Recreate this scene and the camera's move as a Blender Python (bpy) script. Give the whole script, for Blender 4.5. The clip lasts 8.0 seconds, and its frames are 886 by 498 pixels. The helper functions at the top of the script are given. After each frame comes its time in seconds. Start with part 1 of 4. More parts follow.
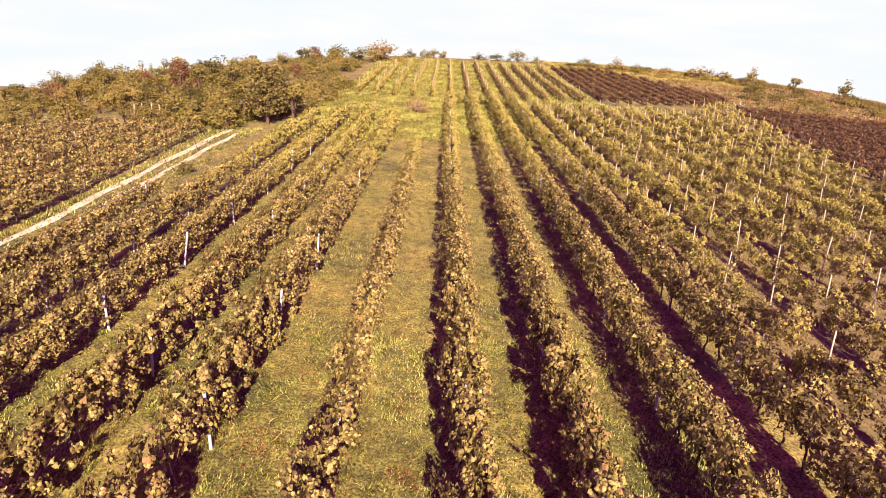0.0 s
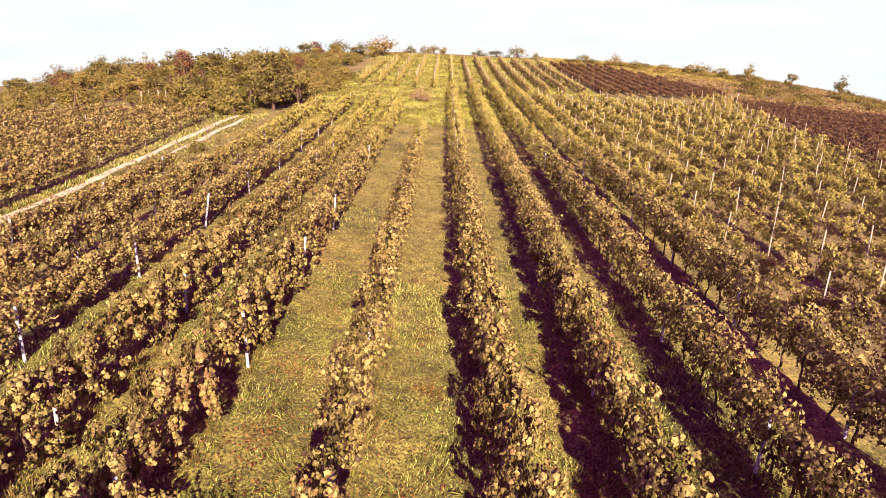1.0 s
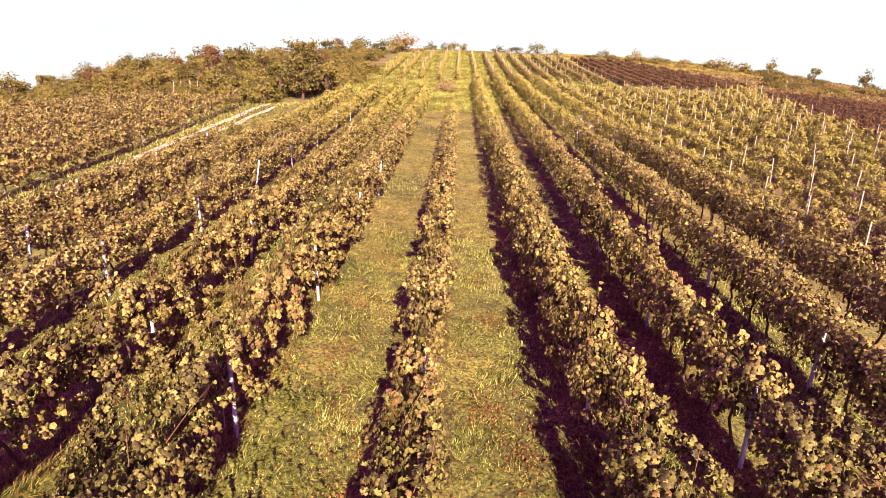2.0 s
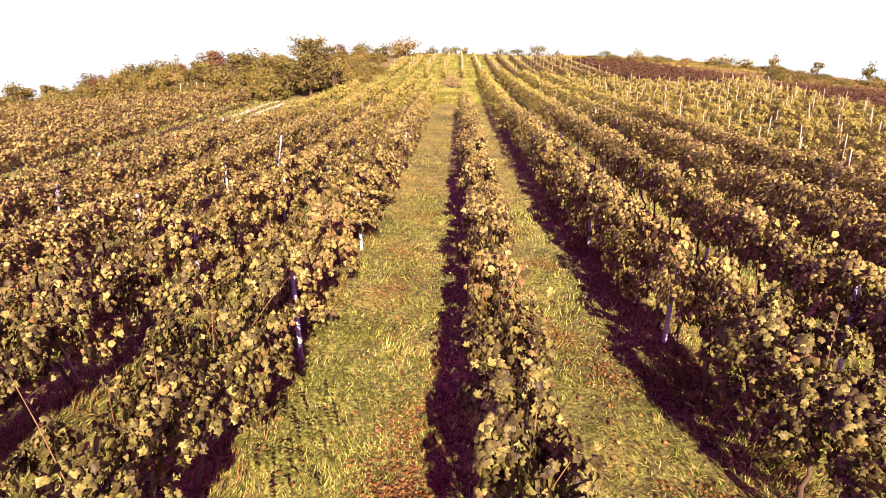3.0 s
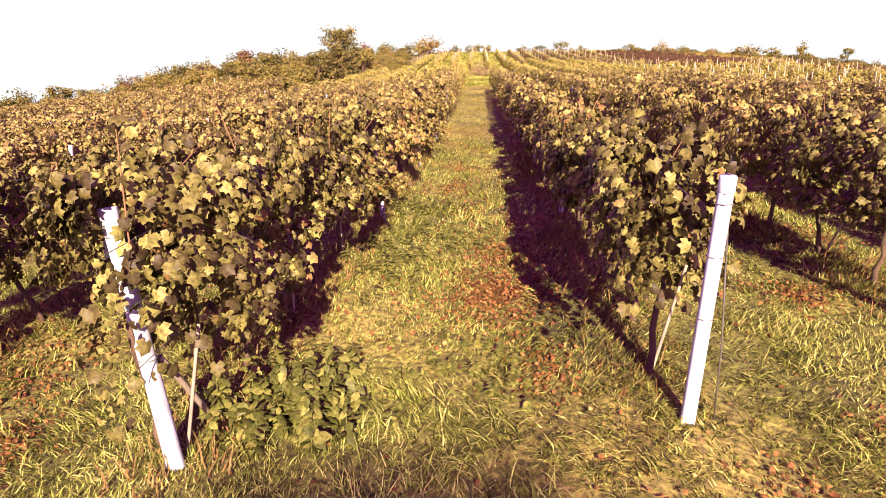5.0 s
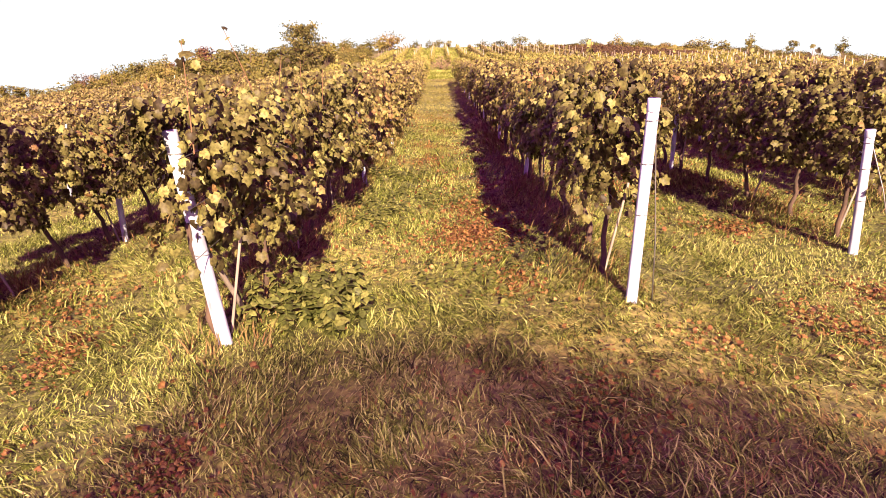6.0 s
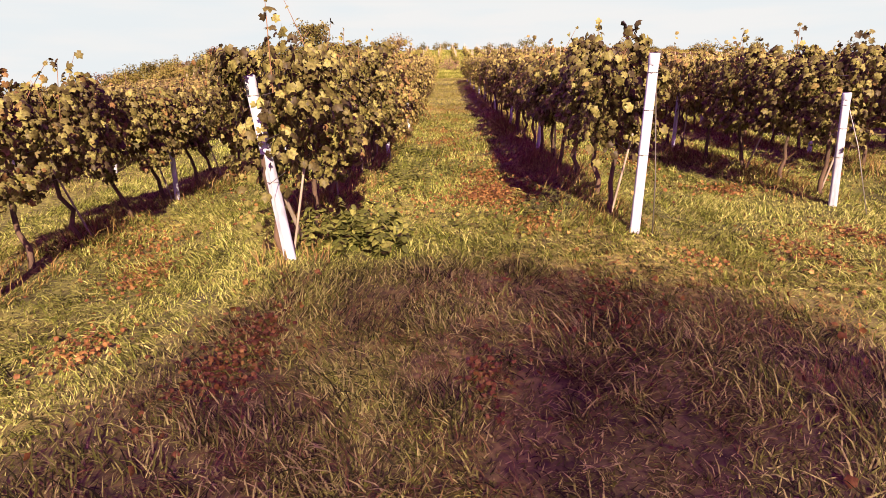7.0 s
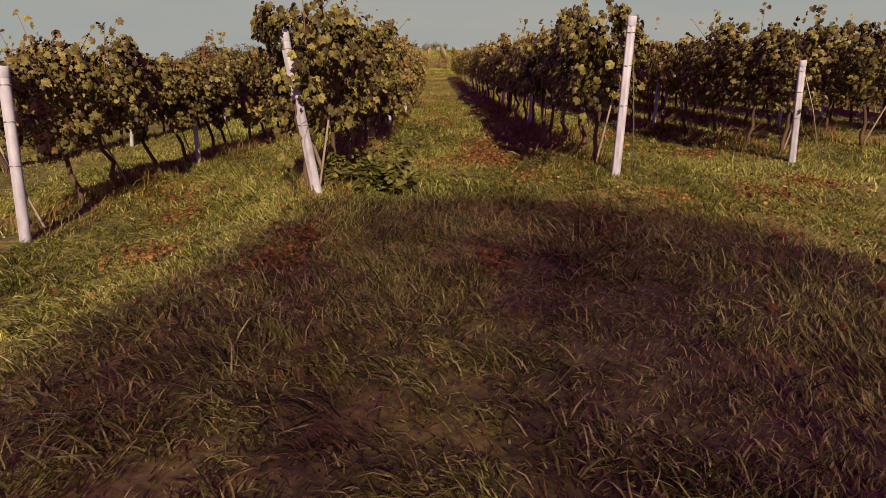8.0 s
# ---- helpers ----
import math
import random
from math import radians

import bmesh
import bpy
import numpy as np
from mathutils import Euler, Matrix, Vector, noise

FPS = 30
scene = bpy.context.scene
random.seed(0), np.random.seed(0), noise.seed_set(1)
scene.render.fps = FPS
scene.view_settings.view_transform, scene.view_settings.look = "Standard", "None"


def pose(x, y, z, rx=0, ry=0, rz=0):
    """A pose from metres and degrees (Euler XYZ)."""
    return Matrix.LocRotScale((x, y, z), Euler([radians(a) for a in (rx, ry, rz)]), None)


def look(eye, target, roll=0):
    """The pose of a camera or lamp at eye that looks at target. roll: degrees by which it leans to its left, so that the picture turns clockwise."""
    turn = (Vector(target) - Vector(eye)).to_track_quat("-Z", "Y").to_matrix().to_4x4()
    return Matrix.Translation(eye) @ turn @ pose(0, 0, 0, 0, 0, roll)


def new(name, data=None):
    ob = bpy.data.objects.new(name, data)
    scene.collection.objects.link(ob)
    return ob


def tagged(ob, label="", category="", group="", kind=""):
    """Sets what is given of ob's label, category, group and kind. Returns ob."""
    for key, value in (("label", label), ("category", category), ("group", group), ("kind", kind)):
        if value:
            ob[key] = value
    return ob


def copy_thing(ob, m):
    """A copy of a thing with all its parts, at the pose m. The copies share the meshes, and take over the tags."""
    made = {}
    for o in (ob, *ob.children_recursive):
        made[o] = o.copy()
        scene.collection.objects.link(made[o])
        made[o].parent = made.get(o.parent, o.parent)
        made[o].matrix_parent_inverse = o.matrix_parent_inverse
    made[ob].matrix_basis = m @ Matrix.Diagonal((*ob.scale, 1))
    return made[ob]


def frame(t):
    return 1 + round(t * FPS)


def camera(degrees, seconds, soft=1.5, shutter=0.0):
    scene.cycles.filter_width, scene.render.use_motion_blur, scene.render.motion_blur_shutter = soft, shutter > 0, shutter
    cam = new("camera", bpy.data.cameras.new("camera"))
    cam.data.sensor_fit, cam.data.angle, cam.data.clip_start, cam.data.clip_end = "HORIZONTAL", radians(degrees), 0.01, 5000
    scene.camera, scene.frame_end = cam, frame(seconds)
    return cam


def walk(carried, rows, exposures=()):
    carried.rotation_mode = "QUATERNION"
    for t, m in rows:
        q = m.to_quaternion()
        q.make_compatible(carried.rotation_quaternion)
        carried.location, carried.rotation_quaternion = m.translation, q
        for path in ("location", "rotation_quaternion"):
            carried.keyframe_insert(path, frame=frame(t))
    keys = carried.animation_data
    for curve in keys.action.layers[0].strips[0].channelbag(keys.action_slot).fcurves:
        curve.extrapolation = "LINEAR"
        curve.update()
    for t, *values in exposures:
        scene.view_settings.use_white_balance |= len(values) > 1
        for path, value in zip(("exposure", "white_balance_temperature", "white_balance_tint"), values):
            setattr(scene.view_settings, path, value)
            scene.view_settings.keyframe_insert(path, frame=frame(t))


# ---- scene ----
cam = camera(70.7, 8.0, soft=0.3)
PATH = [
    (0, (1.996, -0.75, 8.103), (2.01, 1.167, 7.533), 2.6),
    (0.5, (1.803, -1.378, 7.466), (1.801, 0.539, 6.898), 2.6),
    (1, (1.505, -2.109, 6.869), (1.528, -0.191, 6.304), 2.8),
    (1.5, (1.047, -3.054, 6.353), (1.017, -1.136, 5.788), 2.7),
    (1.7, (0.863, -3.305, 6.122), (0.833, -1.387, 5.555), 2.8),
    (2.8, (-0.392, -3.166, 4.253), (-0.395, -1.238, 3.722), 1.7),
    (3, (-0.484, -3.237, 4.037), (-0.513, -1.309, 3.508), 1.3),
    (3.5, (-0.753, -3.446, 3.559), (-0.907, -1.523, 3.03), 1.3),
    (4, (-0.998, -3.659, 3.001), (-1.169, -1.735, 2.483), 1.0),
    (4.5, (-1.13, -3.95, 2.436), (-1.248, -2.019, 1.928), 0.0),
    (4.7, (-1.163, -4.114, 2.259), (-1.283, -2.183, 1.753), 0.0),
    (5.8, (-1.334, -5.298, 1.806), (-1.334, -3.367, 1.286), -1.0),
    (6, (-1.38, -5.528, 1.719), (-1.371, -3.596, 1.202), -0.9),
    (6.5, (-1.511, -6.068, 1.504), (-1.512, -4.135, 0.993), -0.6),
    (7, (-1.635, -6.515, 1.323), (-1.64, -4.58, 0.817), -0.6),
    (7.5, (-1.726, -6.994, 1.103), (-1.728, -5.058, 0.599), -0.6),
    (8, (-1.83, -7.504, 0.883), (-1.798, -5.568, 0.383), -0.3),
]
STOPS = 1.85
FADE = [(0, -0.1, 6500, 10), (2.5, 0.03, 6500, 10), (3.5, 0.09, 6500, 10), (4.5, 0.1, 6500, 10), (6.6, 0.06, 6500, 10), (6.8, -0.08, 6500, 10), (7.0, -0.26, 6550, 10), (7.2, -0.5, 6600, 9), (7.5, -0.86, 6680, 8), (7.8, -1.24, 6830, 6), (8.0, -1.52, 6920, 5)]
walk(cam, [(t, look(eye, target, roll)) for t, eye, target, roll in PATH], [(t, STOPS + s, kelvin, tint) for t, s, kelvin, tint in FADE])

# ---- sky and sun: low autumn sun behind the first camera, a little to its right ----
SUN_TO = Vector((0.127, -0.891, 0.437)).normalized()
SUN_EL = math.asin(SUN_TO.z)
world = bpy.data.worlds.new("sky")
scene.world = world
world.use_nodes = True
wn, wl = world.node_tree.nodes, world.node_tree.links
sky = wn.new("ShaderNodeTexSky")
sky.sky_type, sky.sun_disc = "NISHITA", False
sky.sun_elevation, sky.sun_rotation = SUN_EL, math.atan2(SUN_TO.x, SUN_TO.y)
sky.air_density, sky.dust_density, sky.ozone_density = 1.0, 1.2, 1.0
gen = wn.new("ShaderNodeTexCoord")
lift = wn.new("ShaderNodeVectorMath")
lift.operation = "ADD"
lift.inputs[1].default_value = (0, 0, 0.3)
wl.new(gen.outputs["Generated"], lift.inputs[0])
wl.new(lift.outputs[0], sky.inputs[0])
tint = wn.new("ShaderNodeMixRGB")
tint.blend_type = "MULTIPLY"
tint.inputs[0].default_value = 1.0
tint.inputs[2].default_value = (0.14, 0.009, 0.105, 1)
wl.new(sky.outputs[0], tint.inputs[1])
# pale haze that thickens towards the horizon
split = wn.new("ShaderNodeSeparateXYZ")
wl.new(gen.outputs["Generated"], split.inputs[0])
rise = wn.new("ShaderNodeMapRange")
rise.inputs[1].default_value, rise.inputs[2].default_value = 0.12, 0.32
rise.inputs[3].default_value, rise.inputs[4].default_value = 1.0, 0.0
wl.new(split.outputs[2], rise.inputs[0])
thick = wn.new("ShaderNodeMath")
thick.operation = "POWER"
thick.inputs[1].default_value = 1.2
wl.new(rise.outputs[0], thick.inputs[0])
cloud = wn.new("ShaderNodeTexNoise")
cloud.inputs["Scale"].default_value, cloud.inputs["Detail"].default_value = 5.0, 5.0
squash = wn.new("ShaderNodeMapping")
squash.inputs["Scale"].default_value = (1, 1, 7)
wl.new(gen.outputs["Generated"], squash.inputs[0])
wl.new(squash.outputs[0], cloud.inputs["Vector"])
patchy = wn.new("ShaderNodeMapRange")
patchy.inputs[1].default_value, patchy.inputs[2].default_value = 0.35, 0.6
patchy.inputs[3].default_value, patchy.inputs[4].default_value = 0.0, 1.0
wl.new(cloud.outputs["Fac"], patchy.inputs[0])
haze = wn.new("ShaderNodeMixRGB")
haze.inputs[1].default_value, haze.inputs[2].default_value = (0.275, 0.289, 0.297, 1), (0.297, 0.296, 0.295, 1)
wl.new(patchy.outputs[0], haze.inputs[0])
both = wn.new("ShaderNodeMixRGB")
wl.new(thick.outputs[0], both.inputs[0])
wl.new(tint.outputs[0], both.inputs[1])
wl.new(haze.outputs[0], both.inputs[2])
wl.new(both.outputs[0], wn["Background"].inputs[0])
wn["Background"].inputs[1].default_value = 1.0
sun_data = bpy.data.lights.new("sun", "SUN")
sun_data.energy, sun_data.angle, sun_data.color = 5.0, radians(0.6), (1.0, 0.74, 0.56)
sun = new("sun", sun_data)
sun.matrix_world = look(SUN_TO * 60, (0, 0, 0))

rng = np.random.default_rng(7)


# ---- materials ----
def material(name):
    m = bpy.data.materials.new(name)
    m.use_nodes = True
    return m, m.node_tree.nodes, m.node_tree.links, m.node_tree.nodes["Principled BSDF"]


def ramp(nodes, stops):
    r = nodes.new("ShaderNodeValToRGB")
    e = r.color_ramp.elements
    while len(e) < len(stops):
        e.new(0.5)
    for k, (at, c) in enumerate(stops):
        e[k].position, e[k].color = at, (*c, 1)
    return r


def noise_node(nodes, links, scale, detail=4, coord=None):
    n = nodes.new("ShaderNodeTexNoise")
    n.inputs["Scale"].default_value, n.inputs["Detail"].default_value = scale, detail
    if coord is not None:
        links.new(coord, n.inputs["Vector"])
    return n


def mix_node(nodes, links, fac, a, b, blend="MIX"):
    n = nodes.new("ShaderNodeMixRGB")
    n.blend_type = blend
    for sock, v in zip(n.inputs, (fac, a, b)):
        if isinstance(v, (int, float)):
            sock.default_value = v
        elif isinstance(v, tuple):
            sock.default_value = (*v, 1)
        else:
            links.new(v, sock)
    return n.outputs[0]


def leaf_material(name, stops, thin=0.13, rough=0.5, by_object=False, patch=0.35, by_thing=False, vary=0.75):
    """Leaves: each one takes its colour from the ramp, with patches over the metres."""
    m, n, l, b = material(name)
    geo = n.new("ShaderNodeNewGeometry")
    rnd = n.new("ShaderNodeObjectInfo").outputs["Random"] if by_object else geo.outputs["Random Per Island"]
    r = ramp(n, stops)
    big = noise_node(n, l, patch, 5, geo.outputs["Position"])
    mt = n.new("ShaderNodeMath")
    mt.operation = "MULTIPLY_ADD"
    mt.inputs[1].default_value = vary
    if by_thing:
        own = n.new("ShaderNodeMath")
        own.operation = "MULTIPLY_ADD"
        own.inputs[1].default_value, own.inputs[2].default_value = 0.8, 0.08
        l.new(n.new("ShaderNodeObjectInfo").outputs["Random"], own.inputs[0])
        avg = mix_node(n, l, 0.78, rnd, own.outputs[0])
        l.new(avg, mt.inputs[0])
    else:
        l.new(rnd, mt.inputs[0])
    sh = n.new("ShaderNodeMath")
    sh.operation = "MULTIPLY_ADD"
    sh.inputs[1].default_value, sh.inputs[2].default_value = 0.9, -0.32 - 0.5 * (vary - 0.75)
    l.new(big.outputs["Fac"], sh.inputs[0])
    l.new(sh.outputs[0], mt.inputs[2])
    l.new(mt.outputs[0], r.inputs[0])
    fine = noise_node(n, l, 38, 3, geo.outputs["Position"])
    fr = ramp(n, [(0.3, (0.45, 0.42, 0.40)), (0.7, (1.22, 1.24, 1.2))])
    l.new(fine.outputs["Fac"], fr.inputs[0])
    col = mix_node(n, l, 1.0, r.outputs[0], fr.outputs[0], "MULTIPLY")
    l.new(col, b.inputs["Base Color"])
    b.inputs["Roughness"].default_value = rough
    b.inputs["Specular IOR Level"].default_value = 0.18
    tr = n.new("ShaderNodeBsdfTranslucent")
    l.new(col, tr.inputs[0])
    mx = n.new("ShaderNodeMixShader")
    mx.inputs[0].default_value = thin
    l.new(b.outputs[0], mx.inputs[1])
    l.new(tr.outputs[0], mx.inputs[2])
    l.new(mx.outputs[0], n["Material Output"].inputs[0])
    return m


VINE_STOPS = [(0.0, (0.072, 0.048, 0.026)), (0.3, (0.16, 0.125, 0.044)), (0.6, (0.28, 0.242, 0.073)), (0.9, (0.395, 0.352, 0.118)), (1.0, (0.26, 0.165, 0.066))]
M_VINE = leaf_material("vine_leaf", VINE_STOPS, thin=0.18, vary=0.95)
NEAR_STOPS = [(0.0, (0.056, 0.042, 0.02)), (0.35, (0.118, 0.10, 0.033)), (0.65, (0.20, 0.186, 0.055)), (0.92, (0.305, 0.29, 0.092)), (1.0, (0.22, 0.13, 0.05))]
M_VINE_LEAF = leaf_material("vine_leaf_single", NEAR_STOPS, thin=0.18, by_object=True, vary=1.0)
M_VINE_NEAR = leaf_material("vine_leaf_greener", NEAR_STOPS, thin=0.18, patch=0.9, vary=1.0)
M_THIN = leaf_material("vine_leaf_yellowing", [(0.0, (0.10, 0.105, 0.024)), (0.35, (0.25, 0.24, 0.05)), (0.7, (0.39, 0.36, 0.09)), (1.0, (0.30, 0.22, 0.08))])
M_DARK = leaf_material("vine_leaf_dark", [(0.0, (0.06, 0.036, 0.022)), (0.5, (0.125, 0.075, 0.036)), (1.0, (0.22, 0.14, 0.05))])
M_WOOD = leaf_material("tree_leaf", [(0.0, (0.035, 0.036, 0.012)), (0.3, (0.11, 0.105, 0.026)), (0.7, (0.23, 0.20, 0.05)), (1.0, (0.26, 0.14, 0.055))], patch=0.12, by_thing=True)
M_RUST = leaf_material("russet_leaf", [(0.0, (0.06, 0.03, 0.02)), (0.5, (0.15, 0.075, 0.04)), (1.0, (0.25, 0.14, 0.065))])
M_DRY = leaf_material("dry_bush_leaf", [(0.0, (0.16, 0.11, 0.07)), (0.5, (0.32, 0.21, 0.13)), (1.0, (0.45, 0.33, 0.2))])
M_PINE = leaf_material("pine_needles", [(0.0, (0.05, 0.05, 0.02)), (0.5, (0.15, 0.135, 0.04)), (1.0, (0.32, 0.27, 0.075))])
M_GRASS = leaf_material("grass_blade", [(0.0, (0.034, 0.036, 0.009)), (0.38, (0.172, 0.203, 0.033)), (0.65, (0.35, 0.40, 0.08)), (1.0, (0.60, 0.60, 0.20))], thin=0.3, rough=0.55, patch=2.0, vary=1.15)
M_GRASS_FAR = leaf_material("bleached_grass_blade", [(0.0, (0.10, 0.12, 0.022)), (0.35, (0.25, 0.29, 0.05)), (0.65, (0.41, 0.44, 0.095)), (1.0, (0.56, 0.53, 0.17))], thin=0.33, rough=0.55, patch=0.8)
M_GRASS_MID = leaf_material("mown_grass_blade", [(0.0, (0.13, 0.118, 0.033)), (0.5, (0.345, 0.33, 0.087)), (1.0, (0.56, 0.475, 0.17))], thin=0.33, rough=0.55, patch=0.8)
M_STRAW = leaf_material("dry_grass", [(0.0, (0.12, 0.085, 0.028)), (0.5, (0.31, 0.235, 0.075)), (1.0, (0.27, 0.15, 0.06))], thin=0.2, rough=0.6, vary=1.1)
M_LITTER = leaf_material("fallen_leaf", [(0.0, (0.06, 0.022, 0.013)), (0.35, (0.17, 0.072, 0.026)), (0.7, (0.26, 0.135, 0.045)), (1.0, (0.40, 0.26, 0.09))], thin=0.1, rough=0.6)
M_NETTLE = leaf_material("nettle_leaf", [(0.0, (0.06, 0.07, 0.018)), (0.5, (0.16, 0.17, 0.042)), (1.0, (0.30, 0.295, 0.08))], thin=0.2)


def ground_material():
    m, n, l, b = material("meadow_ground")
    pos = n.new("ShaderNodeNewGeometry").outputs["Position"]
    a = noise_node(n, l, 0.35, 5, pos)
    c = noise_node(n, l, 16.0, 8, pos)
    d = noise_node(n, l, 0.06, 3, pos)
    r1 = ramp(n, [(0.34, (0.08, 0.092, 0.019)), (0.5, (0.155, 0.162, 0.035)), (0.66, (0.245, 0.222, 0.058))])
    l.new(a.outputs["Fac"], r1.inputs[0])
    r2 = ramp(n, [(0.36, (0.3, 0.27, 0.25)), (0.64, (1.45, 1.4, 1.3))])
    l.new(c.outputs["Fac"], r2.inputs[0])
    col = mix_node(n, l, 1.0, r1.outputs[0], r2.outputs[0], "MULTIPLY")
    r3 = ramp(n, [(0.48, (0, 0, 0)), (0.66, (0.35, 0.35, 0.35))])
    l.new(d.outputs["Fac"], r3.inputs[0])
    col = mix_node(n, l, r3.outputs[0], col, (0.22, 0.18, 0.065))
    e = noise_node(n, l, 2.6, 6, pos)
    r4 = ramp(n, [(0.36, (0.62, 0.56, 0.5)), (0.5, (1.0, 0.98, 0.95)), (0.66, (1.35, 1.32, 1.2))])
    l.new(e.outputs["Fac"], r4.inputs[0])
    col = mix_node(n, l, 1.0, col, r4.outputs[0], "MULTIPLY")
    # tilled brown soil between the sparse rows of the right-hand field and the dark vines
    xyz = n.new("ShaderNodeSeparateXYZ")
    l.new(pos, xyz.inputs[0])
    jig = n.new("ShaderNodeMath")
    jig.operation = "MULTIPLY_ADD"
    jig.inputs[1].default_value = 3.0
    l.new(a.outputs["Fac"], jig.inputs[0])
    l.new(xyz.outputs[0], jig.inputs[2])
    side = n.new("ShaderNodeMapRange")
    side.inputs[1].default_value, side.inputs[2].default_value = 11.8, 13.5
    l.new(jig.outputs[0], side.inputs[0])
    end = n.new("ShaderNodeMapRange")
    end.inputs[1].default_value, end.inputs[2].default_value = 74.0, 78.0
    end.inputs[3].default_value, end.inputs[4].default_value = 0.8, 0.0
    l.new(xyz.outputs[1], end.inputs[0])
    both_m = n.new("ShaderNodeMath")
    both_m.operation = "MULTIPLY"
    l.new(side.outputs[0], both_m.inputs[0])
    l.new(end.outputs[0], both_m.inputs[1])
    soil = ramp(n, [(0.36, (0.085, 0.065, 0.028)), (0.5, (0.16, 0.13, 0.045)), (0.64, (0.25, 0.18, 0.08))])
    l.new(mix_node(n, l, 0.5, c.outputs["Fac"], e.outputs["Fac"]), soil.inputs[0])
    col = mix_node(n, l, both_m.outputs[0], col, soil.outputs[0])
    l.new(col, b.inputs["Base Color"])
    b.inputs["Roughness"].default_value = 0.95
    bump = n.new("ShaderNodeBump")
    bump.inputs["Strength"].default_value, bump.inputs["Distance"].default_value = 0.35, 0.04
    l.new(c.outputs["Fac"], bump.inputs["Height"])
    l.new(bump.outputs[0], b.inputs["Normal"])
    return m


def plain(name, lo, hi, scale, rough, bump_d=0.004, stretch=(1, 1, 1), metal=0.0):
    """A weathered solid: two scales of noise between two colours, and a fine relief."""
    m, n, l, b = material(name)
    tc = n.new("ShaderNodeTexCoord")
    mp = n.new("ShaderNodeMapping")
    mp.inputs["Scale"].default_value = stretch
    l.new(tc.outputs["Object"], mp.inputs[0])
    a = noise_node(n, l, scale, 6, mp.outputs[0])
    c = noise_node(n, l, scale * 9, 3, mp.outputs[0])
    f = mix_node(n, l, 0.35, a.outputs["Fac"], c.outputs["Fac"])
    r = ramp(n, [(0.35, lo), (0.65, hi)])
    l.new(f, r.inputs[0])
    l.new(r.outputs[0], b.inputs["Base Color"])
    b.inputs["Roughness"].default_value, b.inputs["Metallic"].default_value = rough, metal
    bump = n.new("ShaderNodeBump")
    bump.inputs["Strength"].default_value, bump.inputs["Distance"].default_value = 0.5, bump_d
    l.new(f, bump.inputs["Height"])
    l.new(bump.outputs[0], b.inputs["Normal"])
    return m


M_GROUND = ground_material()
M_ROAD = plain("pale_track", (0.42, 0.35, 0.22), (0.72, 0.62, 0.42), 0.8, 0.95, 0.02)
M_POST = plain("white_concrete", (0.23, 0.24, 0.26), (0.56, 0.60, 0.67), 3.0, 0.75, 0.003, (1, 1, 0.25))
M_STAKE = plain("grey_stake", (0.18, 0.145, 0.10), (0.40, 0.34, 0.26), 4.0, 0.8, 0.003, (1, 1, 0.15))
M_PALE = plain("bleached_stake", (0.26, 0.23, 0.17), (0.52, 0.46, 0.36), 4.0, 0.8, 0.003, (1, 1, 0.15))
M_BARK = plain("vine_bark", (0.035, 0.022, 0.014), (0.12, 0.075, 0.045), 12.0, 0.95, 0.01, (1, 1, 0.2))
M_CANE = plain("vine_cane", (0.10, 0.05, 0.02), (0.25, 0.14, 0.06), 9.0, 0.8)
M_WIRE = plain("wire", (0.22, 0.2, 0.18), (0.4, 0.38, 0.35), 3.0, 0.5, 0.0, (1, 1, 1), 0.8)


# ---- mesh helpers ----
def mesh_object(name, verts, tris, mat, parent=None, label="", smooth=False):
    me = bpy.data.meshes.new(name)
    verts, tris = np.asarray(verts, np.float32).reshape(-1, 3), np.asarray(tris, np.int32).reshape(-1, 3)
    me.vertices.add(len(verts))
    me.vertices.foreach_set("co", verts.ravel())
    me.loops.add(tris.size)
    me.loops.foreach_set("vertex_index", tris.ravel())
    me.polygons.add(len(tris))
    me.polygons.foreach_set("loop_start", np.arange(0, tris.size, 3, dtype=np.int32))
    if smooth:
        me.polygons.foreach_set("use_smooth", np.ones(len(tris), bool))
    me.update(calc_edges=True)
    me.materials.append(mat)
    ob = new(name, me)
    if parent is not None:
        ob.parent = parent
    if label:
        ob["label"] = label
    return ob


def share(name, me, parent, m):
    """One more object on an existing mesh, under parent."""
    ob = new(name, me)
    ob.parent = parent
    ob.matrix_basis = m
    return ob


def spread(template, pos, tip, normal, size):
    """Copies of a small template, one island each: its y goes along tip, its z along normal."""
    v, f = template
    n = len(pos)
    y = tip / np.linalg.norm(tip, axis=1, keepdims=True)
    x = np.cross(y, normal)
    x /= np.maximum(np.linalg.norm(x, axis=1, keepdims=True), 1e-6)
    z = np.cross(x, y)
    s = size if size.ndim == 2 else np.repeat(size[:, None], 3, 1)
    out = (pos[:, None, :] + (v[None, :, 0:1] * s[:, None, 0:1]) * x[:, None, :]
           + (v[None, :, 1:2] * s[:, None, 1:2]) * y[:, None, :] + (v[None, :, 2:3] * s[:, None, 2:3]) * z[:, None, :])
    tris = (f[None] + (np.arange(n) * len(v))[:, None, None]).reshape(-1, 3)
    return out.reshape(-1, 3), tris


